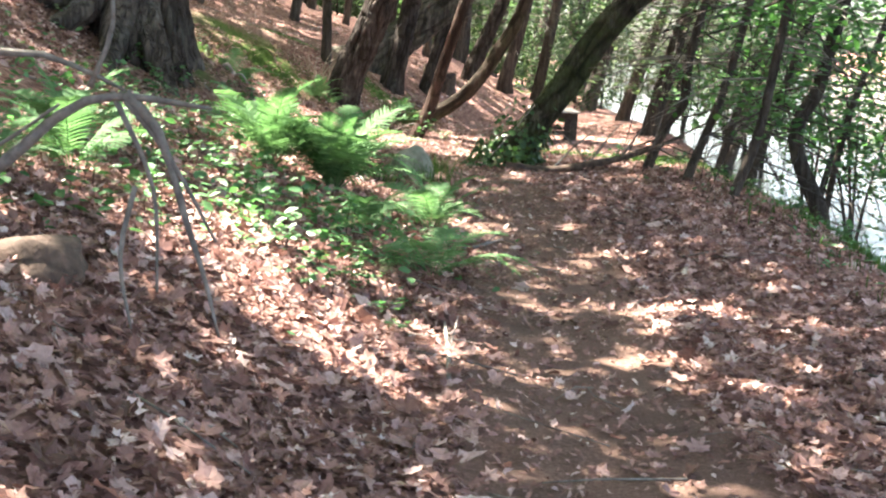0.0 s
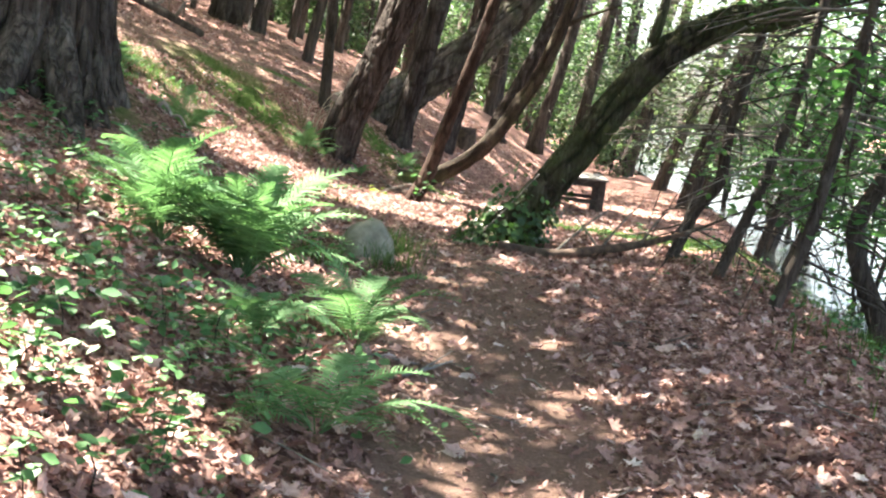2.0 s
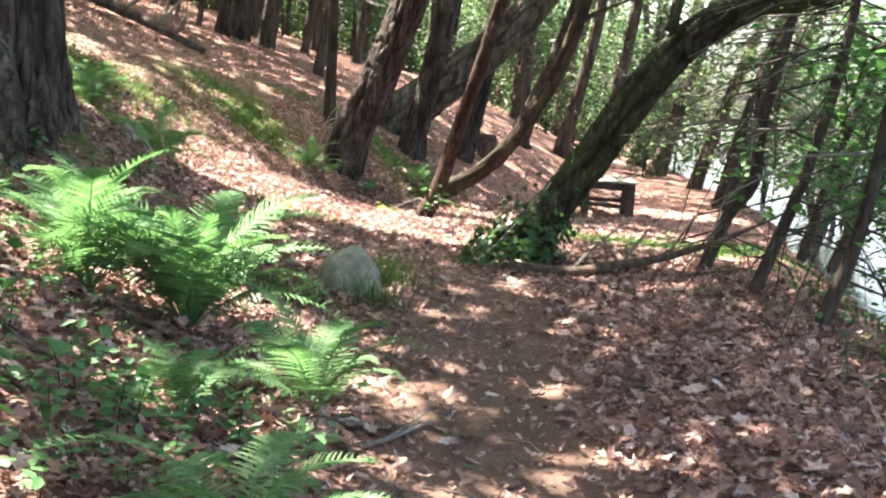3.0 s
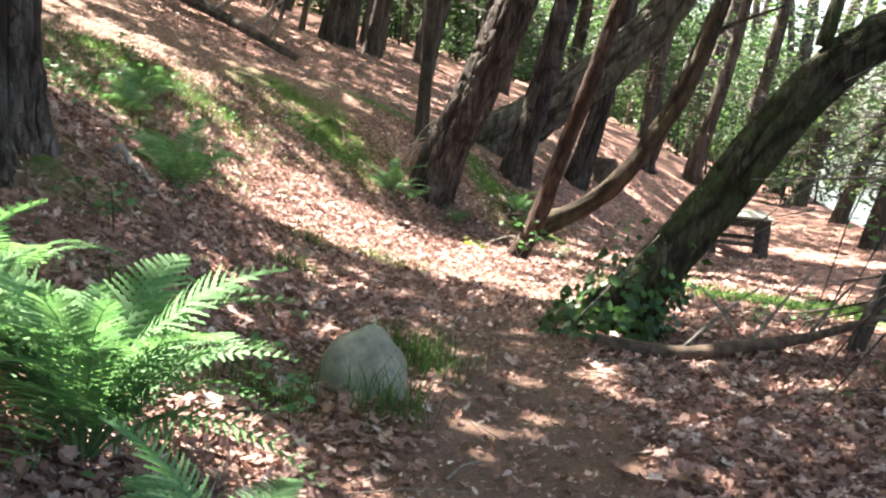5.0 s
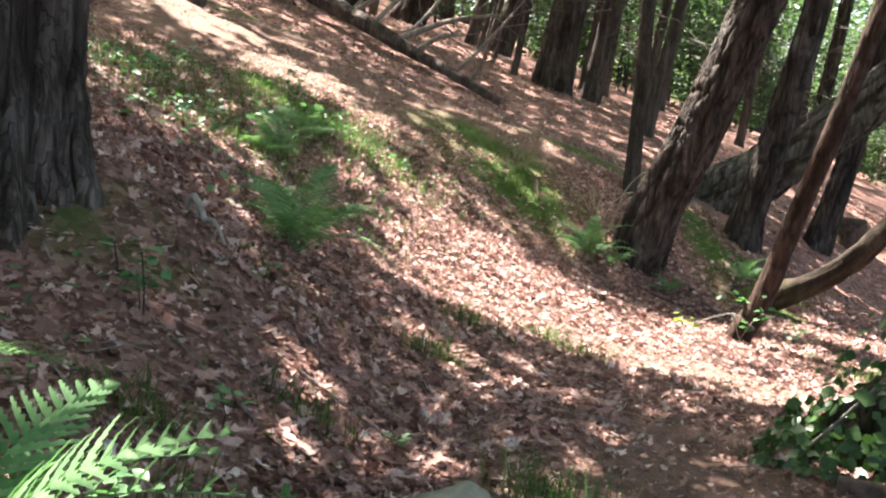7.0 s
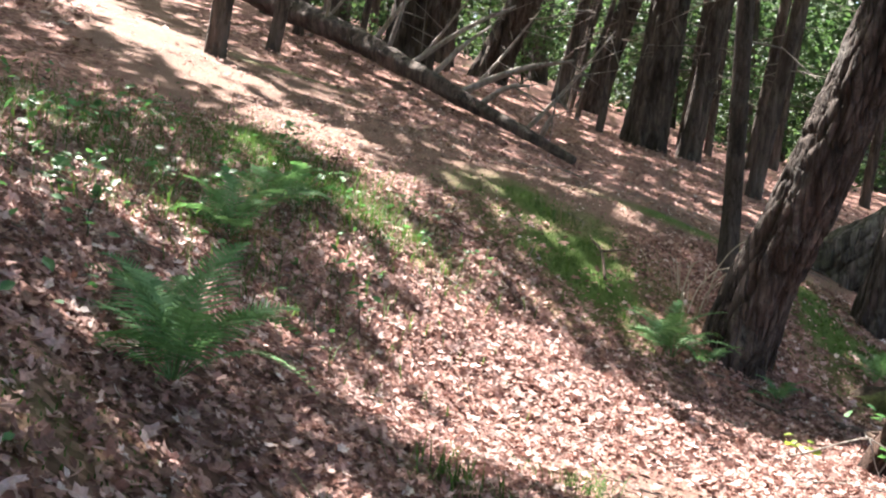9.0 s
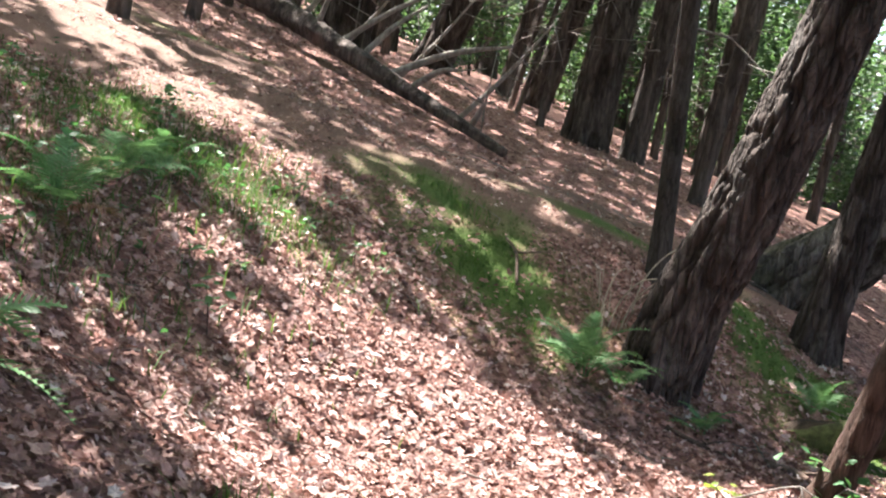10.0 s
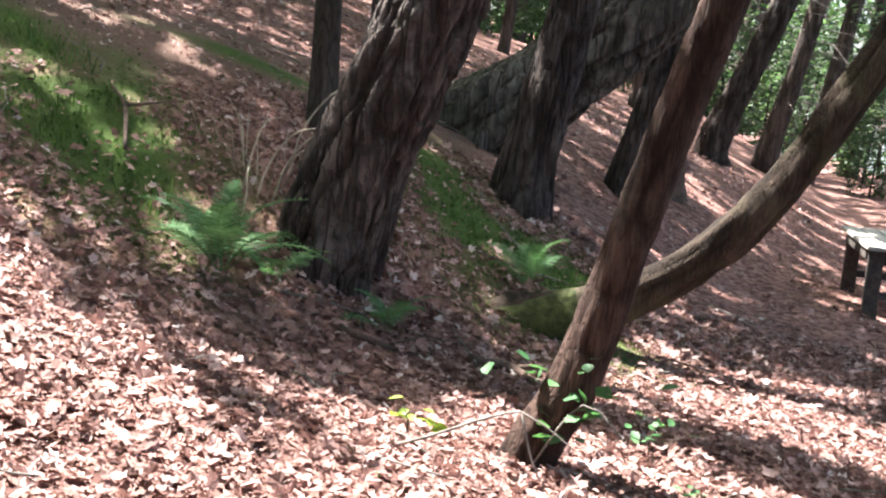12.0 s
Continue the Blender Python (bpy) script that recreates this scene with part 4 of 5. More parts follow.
part("twig", local(tube([pts[1], (-2.75, 21.75, gz(-2.75, 21.75) + 0.1)], [0.011, 0.005], 5, 0.1, 0.1), ob.location), M_ROT, ob)

def stick(line, r, mat, label, lift=0.02):
    """A broken stick lying on the leaves, with one side twig."""
    at = (line[1][0], line[1][1], gz(*line[1]))
    o = thing("fallen_branch", at, label, "branch")
    p = [np.array((x, y, gz(x, y) + lift)) for x, y in line]
    part("stem", local(tube(p, [r, r * 0.9, r * 0.5], 7, 0.05, 0.15, 0, 0, 6), at), mat, o)
    e = p[1] + (p[2] - p[1]) * 0.6 + np.array([0.06, 0.08, 0.07])
    part("twig", local(tube([p[1], e], [r * 0.5, r * 0.25], 5, 0.08, 0.1), at), mat, o)


stick([(-0.87, 21.31), (-0.67, 21.4), (-0.45, 21.19)], 0.035, M_ROT, "dark rotten stick lying below a bowed tree")
stick([(-1.49, 20.95), (-1.27, 21.03), (-1.1, 21.13)], 0.018, M_ROT, "thin dark stick on leaves by a leaning pine")
stick([(1.47, 10.29), (1.76, 10.42), (2.13, 10.69)], 0.018, M_ROT, "dark broken stick among leaves beside the trail")
stick([(0.21, 8.88), (0.35, 9.1), (0.52, 9.5)], 0.014, M_TWIG, "grey stick at the trail edge below ferns")
stick([(0.1, 5.3), (0.1, 5.76), (0.08, 6.52)], 0.012, M_DEAD, "pale bare stick lying along the trail edge")
stick([(0.16, 10.49), (0.24, 10.4), (0.36, 10.27)], 0.011, M_TWIG, "short grey stick beside the trail")
o = thing("fallen_branch", (-0.57, 19.6, gz(-0.57, 19.6)), "thin pale bare branch propped against a reddish tree foot", "branch")
part("stem", local(tube([(-0.95, 19.58, gz(-0.95, 19.58) + 0.01), (-0.76, 19.6, 0.15), (-0.57, 19.6, 0.24), (-0.42, 19.6, 0.29), (-0.33, 19.6, 0.25), (-0.2, 19.58, 0.17)], [0.007, 0.0065, 0.006, 0.005, 0.004, 0.002], 6, 0.05, 0.1), o.location), M_TWIG, o)
part("twig", local(tube([(-0.42, 19.6, 0.29), (-0.36, 19.56, 0.12), (-0.3, 19.52, 0.03)], [0.005, 0.004, 0.003], 5, 0.05, 0.1), o.location), M_DEAD, o)

# low dead branch lying by the mossy tree
ob = thing("fallen_branch", (1.6, 14.6, gz(1.6, 14.6)), "long dark fallen branch with bare forked twigs on the leaves", "branch")
pts = [(0.78, 14.45, 0.06), (1.3, 14.5, 0.05), (1.75, 14.6, 0.08), (2.15, 14.8, 0.16), (2.55, 15.0, 0.31), (2.95, 15.2, 0.5)]
pts = [(x, y, gz(x, y) + z) for x, y, z in pts]
part("stem", local(tube(pts, [0.06, 0.055, 0.05, 0.035, 0.025, 0.012], 10, 0.08, 0.15, 0, 0, 3), ob.location), M_ROT, ob)
for a, d in ((1, (0.55, 0.35, 0.5)), (2, (-0.35, 0.2, 0.35)), (3, (0.25, -0.2, 0.45)), (3, (0.5, 0.3, 0.1)), (4, (0.1, 0.1, 0.4)), (4, (0.45, 0.1, 0.1)), (2, (0.45, 0.6, 0.5))):
    s = np.array(pts[a])
    part("twig", local(tube([s, s + np.array(d) * 0.5 + (0, 0, 0.03), s + np.array(d)], [0.014, 0.01, 0.004], 5, 0.1, 0.1), ob.location), M_TWIG, ob)

# dead hanging bough by the start of the walk
bx, by = -1.5, 3.7
ob = thing("dead_bough", (bx, by, gz(bx, by)), "bare grey dead bough arching over the ferns with drooping twigs", "branch")
main = [(-1.75, 3.7, gz(-1.75, 3.7) - 0.1), (-1.5, 3.6, 0.92), (-1.23, 3.5, 1.13), (-1.07, 3.5, 1.28), (-0.99, 3.5, 1.33), (-0.87, 3.5, 1.35), (-0.74, 3.5, 1.34), (-0.64, 3.5, 1.33)]
part("stem", local(tube(main, [0.024, 0.021, 0.018, 0.015, 0.013, 0.011, 0.009, 0.005], 8, 0.05, 0.15), ob.location), M_TWIG, ob)
for ln in ([(-1.5, 3.6, 0.95), (-1.45, 3.5, 1.3), (-1.23, 3.5, 1.45), (-1.11, 3.5, 1.45), (-0.96, 3.5, 1.4), (-0.87, 3.5, 1.36)], [(-0.88, 3.5, 1.36), (-0.79, 3.5, 1.26), (-0.75, 3.5, 1.16), (-0.7, 3.5, 1.0), (-0.65, 3.5, 0.86), (-0.6, 3.5, 0.68)], [(-0.92, 3.5, 1.36), (-0.8, 3.5, 1.1), (-0.78, 3.5, 0.8)],
           [(-1.5, 3.6, 1.05), (-1.25, 3.5, 1.18), (-1.05, 3.45, 1.32)], [(-0.9, 3.5, 1.36), (-0.75, 3.5, 1.18), (-0.62, 3.52, 0.95)], [(-0.98, 3.5, 1.37), (-0.92, 3.5, 1.55), (-0.95, 3.52, 1.75)],
           [(-0.85, 3.5, 1.1), (-0.88, 3.47, 0.9), (-0.84, 3.45, 0.7)]):
    part("twig", local(tube(ln, list(np.linspace(0.017 if len(ln) > 3 else 0.009, 0.004, len(ln))), 5, 0.06, 0.1), ob.location), M_TWIG, ob)
# rotten lump at the side of the start
def lump(name, x, y, z, sx, sy, sz, mat, label, category, seed, cuts=3, wob=0.18):
    bm = bmesh.new()
    bmesh.ops.create_icosphere(bm, subdivisions=cuts, radius=1.0)
    for v in bm.verts:
        k = 1 + wob * noise.noise(v.co * 1.4 + Vector((seed, 0, 0))) + wob * 0.35 * noise.noise(v.co * 4.2 + Vector((0, seed, 0)))
        v.co = Vector((v.co.x * sx, v.co.y * sy, v.co.z * sz)) * k
    me = bpy.data.meshes.new(name)
    bm.to_mesh(me)
    bm.free()
    me.materials.append(mat)
    me.polygons.foreach_set("use_smooth", [True] * len(me.polygons))
    o = new(name, me)
    o.location = (x, y, z)
    o.rotation_euler[2] = seed
    return tagged(o, label, category)


lump("rotten_log_end", -1.56, 4.75, gz(-1.56, 4.75) + 0.0, 0.17, 0.24, 0.15, M_ROT, "rotten log end sunk in dry leaves", "log", 2.0, 3, 0.35)
lump("boulder", -0.25, 12.05, gz(-0.25, 12.05) + 0.04, 0.225, 0.2, 0.27, M_STONE, "rounded grey-green granite boulder beside the trail", "boulder", 0.6, 4, 0.12)
lump("stone", 0.62, 17.2, gz(0.62, 17.2) + 0.01, 0.07, 0.06, 0.045, M_STONE, "small pale stone on the trail", "stone", 1.6, 2)

# ---- ferns ----
def frond(seed, material, pairs=25, lobes=5):
    """One fern frond along x, arching over, with narrow toothed leaflets that stand apart."""
    g = np.random.RandomState(seed)
    verts, faces = [], []
    bend, sway = g.uniform(0.5, 0.8), g.uniform(-0.09, 0.09)
    def spine(t):
        return np.array([t * (1 - 0.1 * t), sway * t * t, 0.5 * t - bend * t * t * (0.6 + 0.4 * t)])
    stem = tube([spine(t) for t in np.linspace(0, 1, 8)], list(np.linspace(0.0065, 0.0015, 8)), 4, 0.1, tip=False)
    verts.extend(stem[0].tolist())
    faces.extend(stem[1])
    pitch = 0.82 / pairs
    for i in range(pairs):
        t = 0.16 + 0.82 * i / (pairs - 1)
        shape = min(1.0, 0.5 + 2.2 * (t - 0.16)) * (1 - t) ** 0.72 * 1.25
        for s in (-1, 1):
            wide = 0.235 * shape * g.uniform(0.88, 1.08) + 0.006
            o = spine(t)
            ahead, drop = 0.34 + 0.3 * t + g.uniform(-0.06, 0.06), g.uniform(0.12, 0.34)
            roll = g.uniform(-0.3, 0.3)
            n0 = len(verts)
            for k in range(2 * lobes + 1):
                u = k / (2 * lobes)
                w = pitch * (0.5 if k % 2 else 0.27) * (1 - 0.75 * u ** 1.4) if k < 2 * lobes else 0.001
                c = o + np.array([ahead * wide * u, s * wide * u, -drop * wide * u * u + 0.1 * wide * u])
                tip = 0.35 * w if k % 2 else 0.0
                verts.append((c + np.array([-w + tip, 0, roll * w])).tolist())
                verts.append((c + np.array([0, 0, 0.12 * w])).tolist())
                verts.append((c + np.array([w + tip, 0, -roll * w])).tolist())
            for k in range(2 * lobes):
                a = n0 + 3 * k
                faces.append((a, a + 3, a + 4, a + 1))
                faces.append((a + 1, a + 4, a + 5, a + 2))
    return mesh_of("frond", verts, faces, material)


FRONDS = [frond(s, M_FERN) for s in range(6)]
DEAD_FROND = frond(5, M_DEADFERN)


def fern(x, y, size, fronds, label, seed, spread=1.0, group="ferns along the trail", dead=0):
    g = np.random.RandomState(seed)
    ob = thing("fern", (x, y, gz(x, y)), label, "fern", group)
    for k in range(fronds):
        f = new("frond", FRONDS[g.randint(6)])
        f.parent = ob
        a = 360 * k / fronds + g.uniform(-18, 18)
        s = size * g.uniform(0.75, 1.12)
        up = g.uniform(14, 40) * spread if k % 3 else g.uniform(38, 62) * (0.4 + 0.6 * spread)
        f.matrix_basis = pose(0, 0, 0.01, 0, 0, a) @ pose(0.02, 0, 0, g.uniform(-16, 16), -up, 0) @ Matrix.Diagonal((s, s, s, 1))
    for k in range(dead):
        f = new("dead_frond", DEAD_FROND)
        f.parent = ob
        tagged(f, "withered red-brown frond")
        s = size * g.uniform(0.5, 0.9)
        f.matrix_basis = pose(0, 0, 0.03, 0, 0, g.uniform(180, 380)) @ pose(0.02, 0, 0, g.uniform(-40, 40), g.uniform(-25, 22), 0) @ Matrix.Diagonal((s, s * 0.6, s, 1))
    return ob


fern(-0.86, 10.3, 1.0, 30, "large bright green fern clump in full sun", 1, 1.4)
fern(-1.35, 10.1, 0.85, 18, "bright green fern beside a larger clump", 2, 1.3)
fern(-0.02, 9.4, 0.7, 13, "bright green fern leaning over the trail edge", 3)
fern(0.0, 7.75, 0.72, 12, "low spreading fern on dry leaves", 4, 0.5)
fern(-0.5, 8.9, 0.55, 7, "small fern in a shady mat of herbs", 5)
fern(-1.75, 11.2, 0.65, 9, "fern in shade below the old tree", 6)
fern(-2.05, 20.75, 0.62, 12, "lone bright fern at the bank foot", 7, 1.2)
fern(-1.85, 20.95, 0.45, 5, "small shaded fern beside a bright one", 17)
fern(-1.95, 6.6, 0.6, 11, "pale green fern beside the herb patch", 21)
fern(-2.2, 7.4, 0.65, 12, "pale green fern on the upper bank", 22)
fern(-2.1, 5.9, 0.5, 9, "small fern behind the dead bough", 23)
fern(-2.6, 15.4, 0.72, 13, "dark green fern on the leafy bank", 9)
fern(-2.95, 15.75, 0.5, 6, "small fern under the old tree", 10)
fern(-4.1, 17.8, 0.6, 9, "fern with browned lower fronds on the bank", 11, dead=6)
fern(-4.4, 18.6, 0.55, 8, "fern on the upper bank", 12)
fern(-0.75, 22.6, 0.4, 7, "small fern on the mossy slope", 13)
fern(-1.3, 21.2, 0.35, 7, "small dark fern at a pine foot", 14)
fern(-4.4, 19.0, 0.5, 7, "fern near the top of the bank", 15)
fern(1.4, 18.8, 0.3, 5, "little fern in the grassy strip", 16)

# ---- seedlings, herbs, grass ----
def seedling(seed, n, h, size):
    g = np.random.RandomState(seed)
    ob_geoms = [tube([(0, 0, -0.02), (0.01, 0.01, h * 0.5), (0.03 * g.uniform(-1, 1), 0.03, h)], [0.004, 0.003, 0.002], 4, 0.1)]
    p = np.column_stack([g.normal(0, size * 0.9, n), g.normal(0, size * 0.9, n), h * g.uniform(0.45, 1.05, n)])
    return ob_geoms[0], scatter(LEAF * (1, 1.25, 1), LEAF_F, p, turns(n, g, 0.3), g.uniform(0.8, 1.3, n) * size)


SEEDS = []
for s, (n, h, size) in enumerate([(9, 0.13, 0.055), (14, 0.2, 0.06), (7, 0.08, 0.05), (16, 0.26, 0.06)]):
    ob = thing("seedling", (-0.6, 7.6 + 0.25 * s, gz(-0.6, 7.6 + 0.25 * s)), "low green leafy seedling among dry leaves", "seedling", "seedlings on the forest floor")
    a, b = seedling(700 + s, n, h, size)
    part("stem", a, M_YOUNG, ob)
    part("leaves", b, M_HERB, ob)
    SEEDS.append(ob)
ZONES = [(-0.9, 7.4, 0.7, 1.1, 46), (-0.4, 6.6, 0.5, 0.5, 14), (-1.6, 8.8, 0.8, 1.0, 40), (-0.9, 11.2, 0.6, 0.6, 10), (-2.2, 12.2, 0.7, 0.8, 16), (-4.6, 17.2, 0.8, 0.9, 26), (-4.0, 19.9, 0.6, 0.5, 14), (-6.0, 18.6, 1.2, 0.8, 20),
         (0.0, 20.0, 0.3, 0.25, 2), (3.6, 10.8, 0.6, 2.5, 18), (3.3, 15.0, 0.5, 1.6, 14), (-0.5, 17.0, 0.9, 0.5, 3), (2.5, 16.8, 0.8, 0.7, 10), (-6.3, 23.1, 0.6, 0.5, 3), (-0.15, 8.4, 0.3, 0.4, 6)]
for zx, zy, sx, sy, n in ZONES:
    for _ in range(n):
        x, y = rng.normal(zx, sx), rng.normal(zy, sy)
        k, kind, turn = rng.uniform(0.6, 1.2), rng.randint(4), rng.uniform(0, 360)
        if trail_mask(x, y) < 0.3:
            copy_thing(SEEDS[kind], pose(x, y, gz(x, y), 0, 0, turn) @ Matrix.Diagonal((k, k, k, 1)))


def blades(n, x, y, rx, ry, h, seed, w=0.006, lean=0.35):
    g = np.random.RandomState(seed)
    px, py = g.normal(x, rx, n), g.normal(y, ry, n)
    pz = ground_z(px, py)
    hh = h * g.uniform(0.5, 1.2, n)
    a = g.uniform(0, 6.283, n)
    d = np.column_stack([np.cos(a), np.sin(a)]) * (lean * hh * g.uniform(0.2, 1.3, n))[:, None]
    s = np.column_stack([-np.sin(a), np.cos(a)]) * w
    b0 = np.column_stack([px, py, pz - 0.01])
    v = np.stack([b0 - np.column_stack([s, 0 * px]), b0 + np.column_stack([s, 0 * px]),
                  np.column_stack([px + d[:, 0] * 0.35 + s[:, 0] * 0.8, py + d[:, 1] * 0.35 + s[:, 1] * 0.8, pz + hh * 0.6]),
                  np.column_stack([px + d[:, 0] * 0.35 - s[:, 0] * 0.8, py + d[:, 1] * 0.35 - s[:, 1] * 0.8, pz + hh * 0.6]),
                  np.column_stack([px + d[:, 0], py + d[:, 1], pz + hh])], 1).reshape(-1, 3)
    f = []
    for b in range(0, 5 * n, 5):
        f += [(b, b + 1, b + 2, b + 3), (b + 3, b + 2, b + 4)]
    return v, f


for i, (x, y, h) in enumerate([(-0.02, 11.66, 0.32), (-0.55, 11.6, 0.22), (-0.06, 12.8, 0.32), (-0.2, 13.1, 0.25), (-0.95, 11.6, 0.22), (-1.4, 12.0, 0.2), (-1.3, 13.0, 0.15), (-1.6, 15.3, 0.2), (-1.1, 16.9, 0.18), (-1.5, 17.3, 0.14), (-2.5, 20.9, 0.12), (-3.6, 21.9, 0.15), (-3.2, 21.2, 0.1), (-1.7, 16.2, 0.2), (-0.45, 22.9, 0.2), (0.75, 18.9, 0.18)]):
    z = gz(x, y)
    o = new("grass_tuft", mesh_of("grass_tuft", *local(blades(110, x, y, 0.12, 0.11, 0.8 * h, 800 + i, 0.0032, 1.2), (x, y, z)), M_GRASS))
    o.location = (x, y, z)
    tagged(o, "upright green grass tuft in dry leaves", "grass tuft", "grass tufts", "stuff")
mats = [blades(6500, 2.6, 18.8, 0.85, 0.4, 0.045, 901, 0.005, 0.9), blades(2600, -3.2, 21.3, 0.7, 0.5, 0.02, 902, 0.006, 1.4), blades(2600, -0.9, 23.0, 0.6, 0.6, 0.022, 903, 0.006, 1.4), blades(1600, -5.9, 20.0, 0.8, 0.5, 0.06, 904, 0.005, 1.0), blades(1600, 3.9, 11.5, 0.5, 2.6, 0.12, 905), blades(500, -2.35, 14.3, 0.4, 0.35, 0.03, 906, 0.004, 1.2), blades(1300, -4.5, 17.6, 0.8, 0.7, 0.13, 907, 0.004, 1.2), blades(1500, -4.5, 19.7, 0.55, 0.4, 0.15, 908, 0.004, 1.2), blades(900, -5.9, 18.5, 0.8, 0.6, 0.14, 909, 0.004, 1.2)]
tagged(new("grass", mesh_of("grass", *join(mats), M_GRASS)), "short sparse grass and moss shoots on the forest floor", "grass", kind="stuff")

n_of = ((-0.9, 8.3, 0.6, 0.8, 600), (-1.7, 9.3, 0.6, 0.9, 800), (-0.45, 9.0, 0.25, 0.4, 250), (-1.0, 6.9, 0.4, 0.35, 220), (-2.2, 8.0, 0.7, 0.9, 800), (-2.2, 6.0, 0.5, 0.6, 400), (-2.6, 11.2, 0.6, 0.7, 400), (-4.9, 17.6, 0.8, 0.8, 150), (-6.2, 18.9, 1.0, 0.8, 300), (-4.4, 19.4, 0.5, 0.4, 120), (-3.4, 15.6, 0.4, 0.5, 90), (3.7, 11.0, 0.4, 2.4, 900))
cover = []
for i, (zx, zy, sx, sy, n) in enumerate(n_of):
    g = np.random.RandomState(950 + i)
    n = int(n * 0.42)
    px, py = g.normal(zx, sx, n), g.normal(zy, sy, n)
    p = np.column_stack([px, py, ground_z(px, py) + 0.03 + 0.16 * g.uniform(0, 1, n) ** 1.5])
    cover.append(scatter(LEAF * (1, 1.1, 1), LEAF_F, p, turns(n, g, 0.35), g.uniform(0.045, 0.1, n)))
tagged(new("ground_cover", mesh_of("ground_cover", *join(cover), M_HERB)), "low leafy green ground cover over dry leaves", "ground cover", kind="stuff")

for i, (x, y) in enumerate([(-2.15, 21.55), (-2.35, 21.9)]):
    z = gz(x, y)
    o = new("dry_grass_tuft", mesh_of("dry_grass_tuft", *local(blades(12, x, y, 0.15, 0.12, 0.35, 870 + i, 0.004, 1.2), (x, y, z)), M_STRAW))
    o.location = (x, y, z)
    tagged(o, "pale dry grass stems at a pine foot", "grass tuft", "dry grass", "stuff")

g = np.random.RandomState(88)
for k in range(9):
    x, y = -2.12 + g.normal(0, 0.12), 21.5 + g.normal(0, 0.2)
    a, ln = g.uniform(-0.4, 1.9), g.uniform(0.3, 0.65)
    z = gz(x, y)
    o = thing("dry_stem", (x, y, z), "pale bent dry stem beside a pine foot", "stem", "dry stems by the pine")
    part("stalk", tube([(0, 0, -0.02), (0.1 * math.cos(a) * ln, 0.1, 0.45 * ln), (0.5 * math.cos(a) * ln, 0.5 * math.sin(a) * ln, 0.85 * ln), (math.cos(a) * ln, 0.9 * math.sin(a) * ln, 0.9 * ln)], [0.007, 0.006, 0.005, 0.003], 5, 0.06), M_STRAW, o)
# exposed root loop below the old tree
o = thing("exposed_root", (-2.3, 13.85, gz(-2.3, 13.85)), "pale bare root arching out of the dark bank", "root")
z = gz(-2.3, 13.85)
part("loop", local(tube([(-2.42, 13.86, z - 0.05), (-2.43, 13.82, z + 0.1), (-2.37, 13.8, z + 0.16), (-2.29, 13.78, z + 0.05), (-2.2, 13.76, z - 0.08)], [0.022, 0.022, 0.02, 0.018, 0.014], 8, 0.04, 0.15), o.location), M_DEAD, o)
part("side_root", local(tube([(-2.3, 13.79, z + 0.04), (-2.2, 13.72, z + 0.06), (-2.12, 13.7, z - 0.04)], [0.014, 0.012, 0.008], 6, 0.04, 0.15), o.location), M_DEAD, o)

# ---- ivy round the mossy tree's foot ----
g = np.random.RandomState(44)
n = 620
a, h = g.uniform(0, 6.283, n), np.abs(g.normal(0, 0.36, n))
r = 0.34 + 0.16 * g.uniform(0, 1, n) - 0.1 * np.clip(h, 0, 1)
px, py = 0.74 + 0.42 * h + r * np.cos(a), 15.2 + r * np.sin(a)
p = np.column_stack([px, py, np.maximum(ground_z(px, py) + 0.03, 0.08 + h * 0.8)])
nor = np.column_stack([np.cos(a), np.sin(a), 0.6 + 0 * a])
v = scatter(LEAF * (1, 1.5, 1), LEAF_F, p, turns(n, g, 0.5, nor), g.uniform(0.045, 0.1, n))
ivy = thing("ivy", (0.74, 15.2, gz(0.74, 15.2)), "dark green ivy climbing the foot of a mossy trunk", "ivy")
part("leaves", local(v, ivy.location), M_IVY, ivy)
part("vine", local(tube([(0.5, 14.92, 0.12), (0.8, 14.9, 0.5), (1.1, 14.95, 0.9)], [0.01, 0.008, 0.005], 5, 0.08), ivy.location), M_TWIG, ivy)
# green shoots on the reddish tree
n = 26
p = np.column_stack([g.normal(-0.28, 0.12, n), g.normal(19.8, 0.06, n), g.uniform(0.12, 0.5, n)])
o = thing("shoots", (-0.35, 19.84, gz(-0.35, 19.84)), "fresh green shoots at a reddish tree foot", "shoots")
part("leaves", local(scatter(LEAF * (1, 1.3, 1), LEAF_F, p, turns(n, g, 0.5), g.uniform(0.06, 0.1, n)), o.location), M_HERB, o)
part("stem", local(tube([(-0.4, 19.82, -0.02), (-0.2, 19.78, 0.3), (0.0, 19.74, 0.16)], [0.006, 0.004, 0.002], 4, 0.08), o.location), M_TWIG, o)

for sx, sy, sh, sm, sl in ((-0.92, 19.92, 0.12, M_SPRIG, "small yellow-green sprig on dry leaves"), (-4.21, 20.36, 0.16, M_PALE, "small pale green sprig on the bank"), (-4.0, 20.5, 0.14, M_PALE, "small pale green sprig on the bank"), (-2.59, 11.75, 0.2, M_PALE, "pale leafy sprig below the old tree"), (-2.76, 12.2, 0.22, M_HERB, "green leafy sprig at the old tree foot"), (-3.75, 12.4, 0.3, M_PALE, "pale leafy sprig beside the old trunk"), (-0.44, 7.0, 0.22, M_HERB, "broad-leaved green seedling on dry leaves")):
    a, b = seedling(int(760 - 10 * sx), 11, sh, 0.06)
    o = thing("sprig", (sx, sy, gz(sx, sy)), sl, "seedling")
    part("stem", a, M_YOUNG, o)
    part("leaves", b, sm, o)

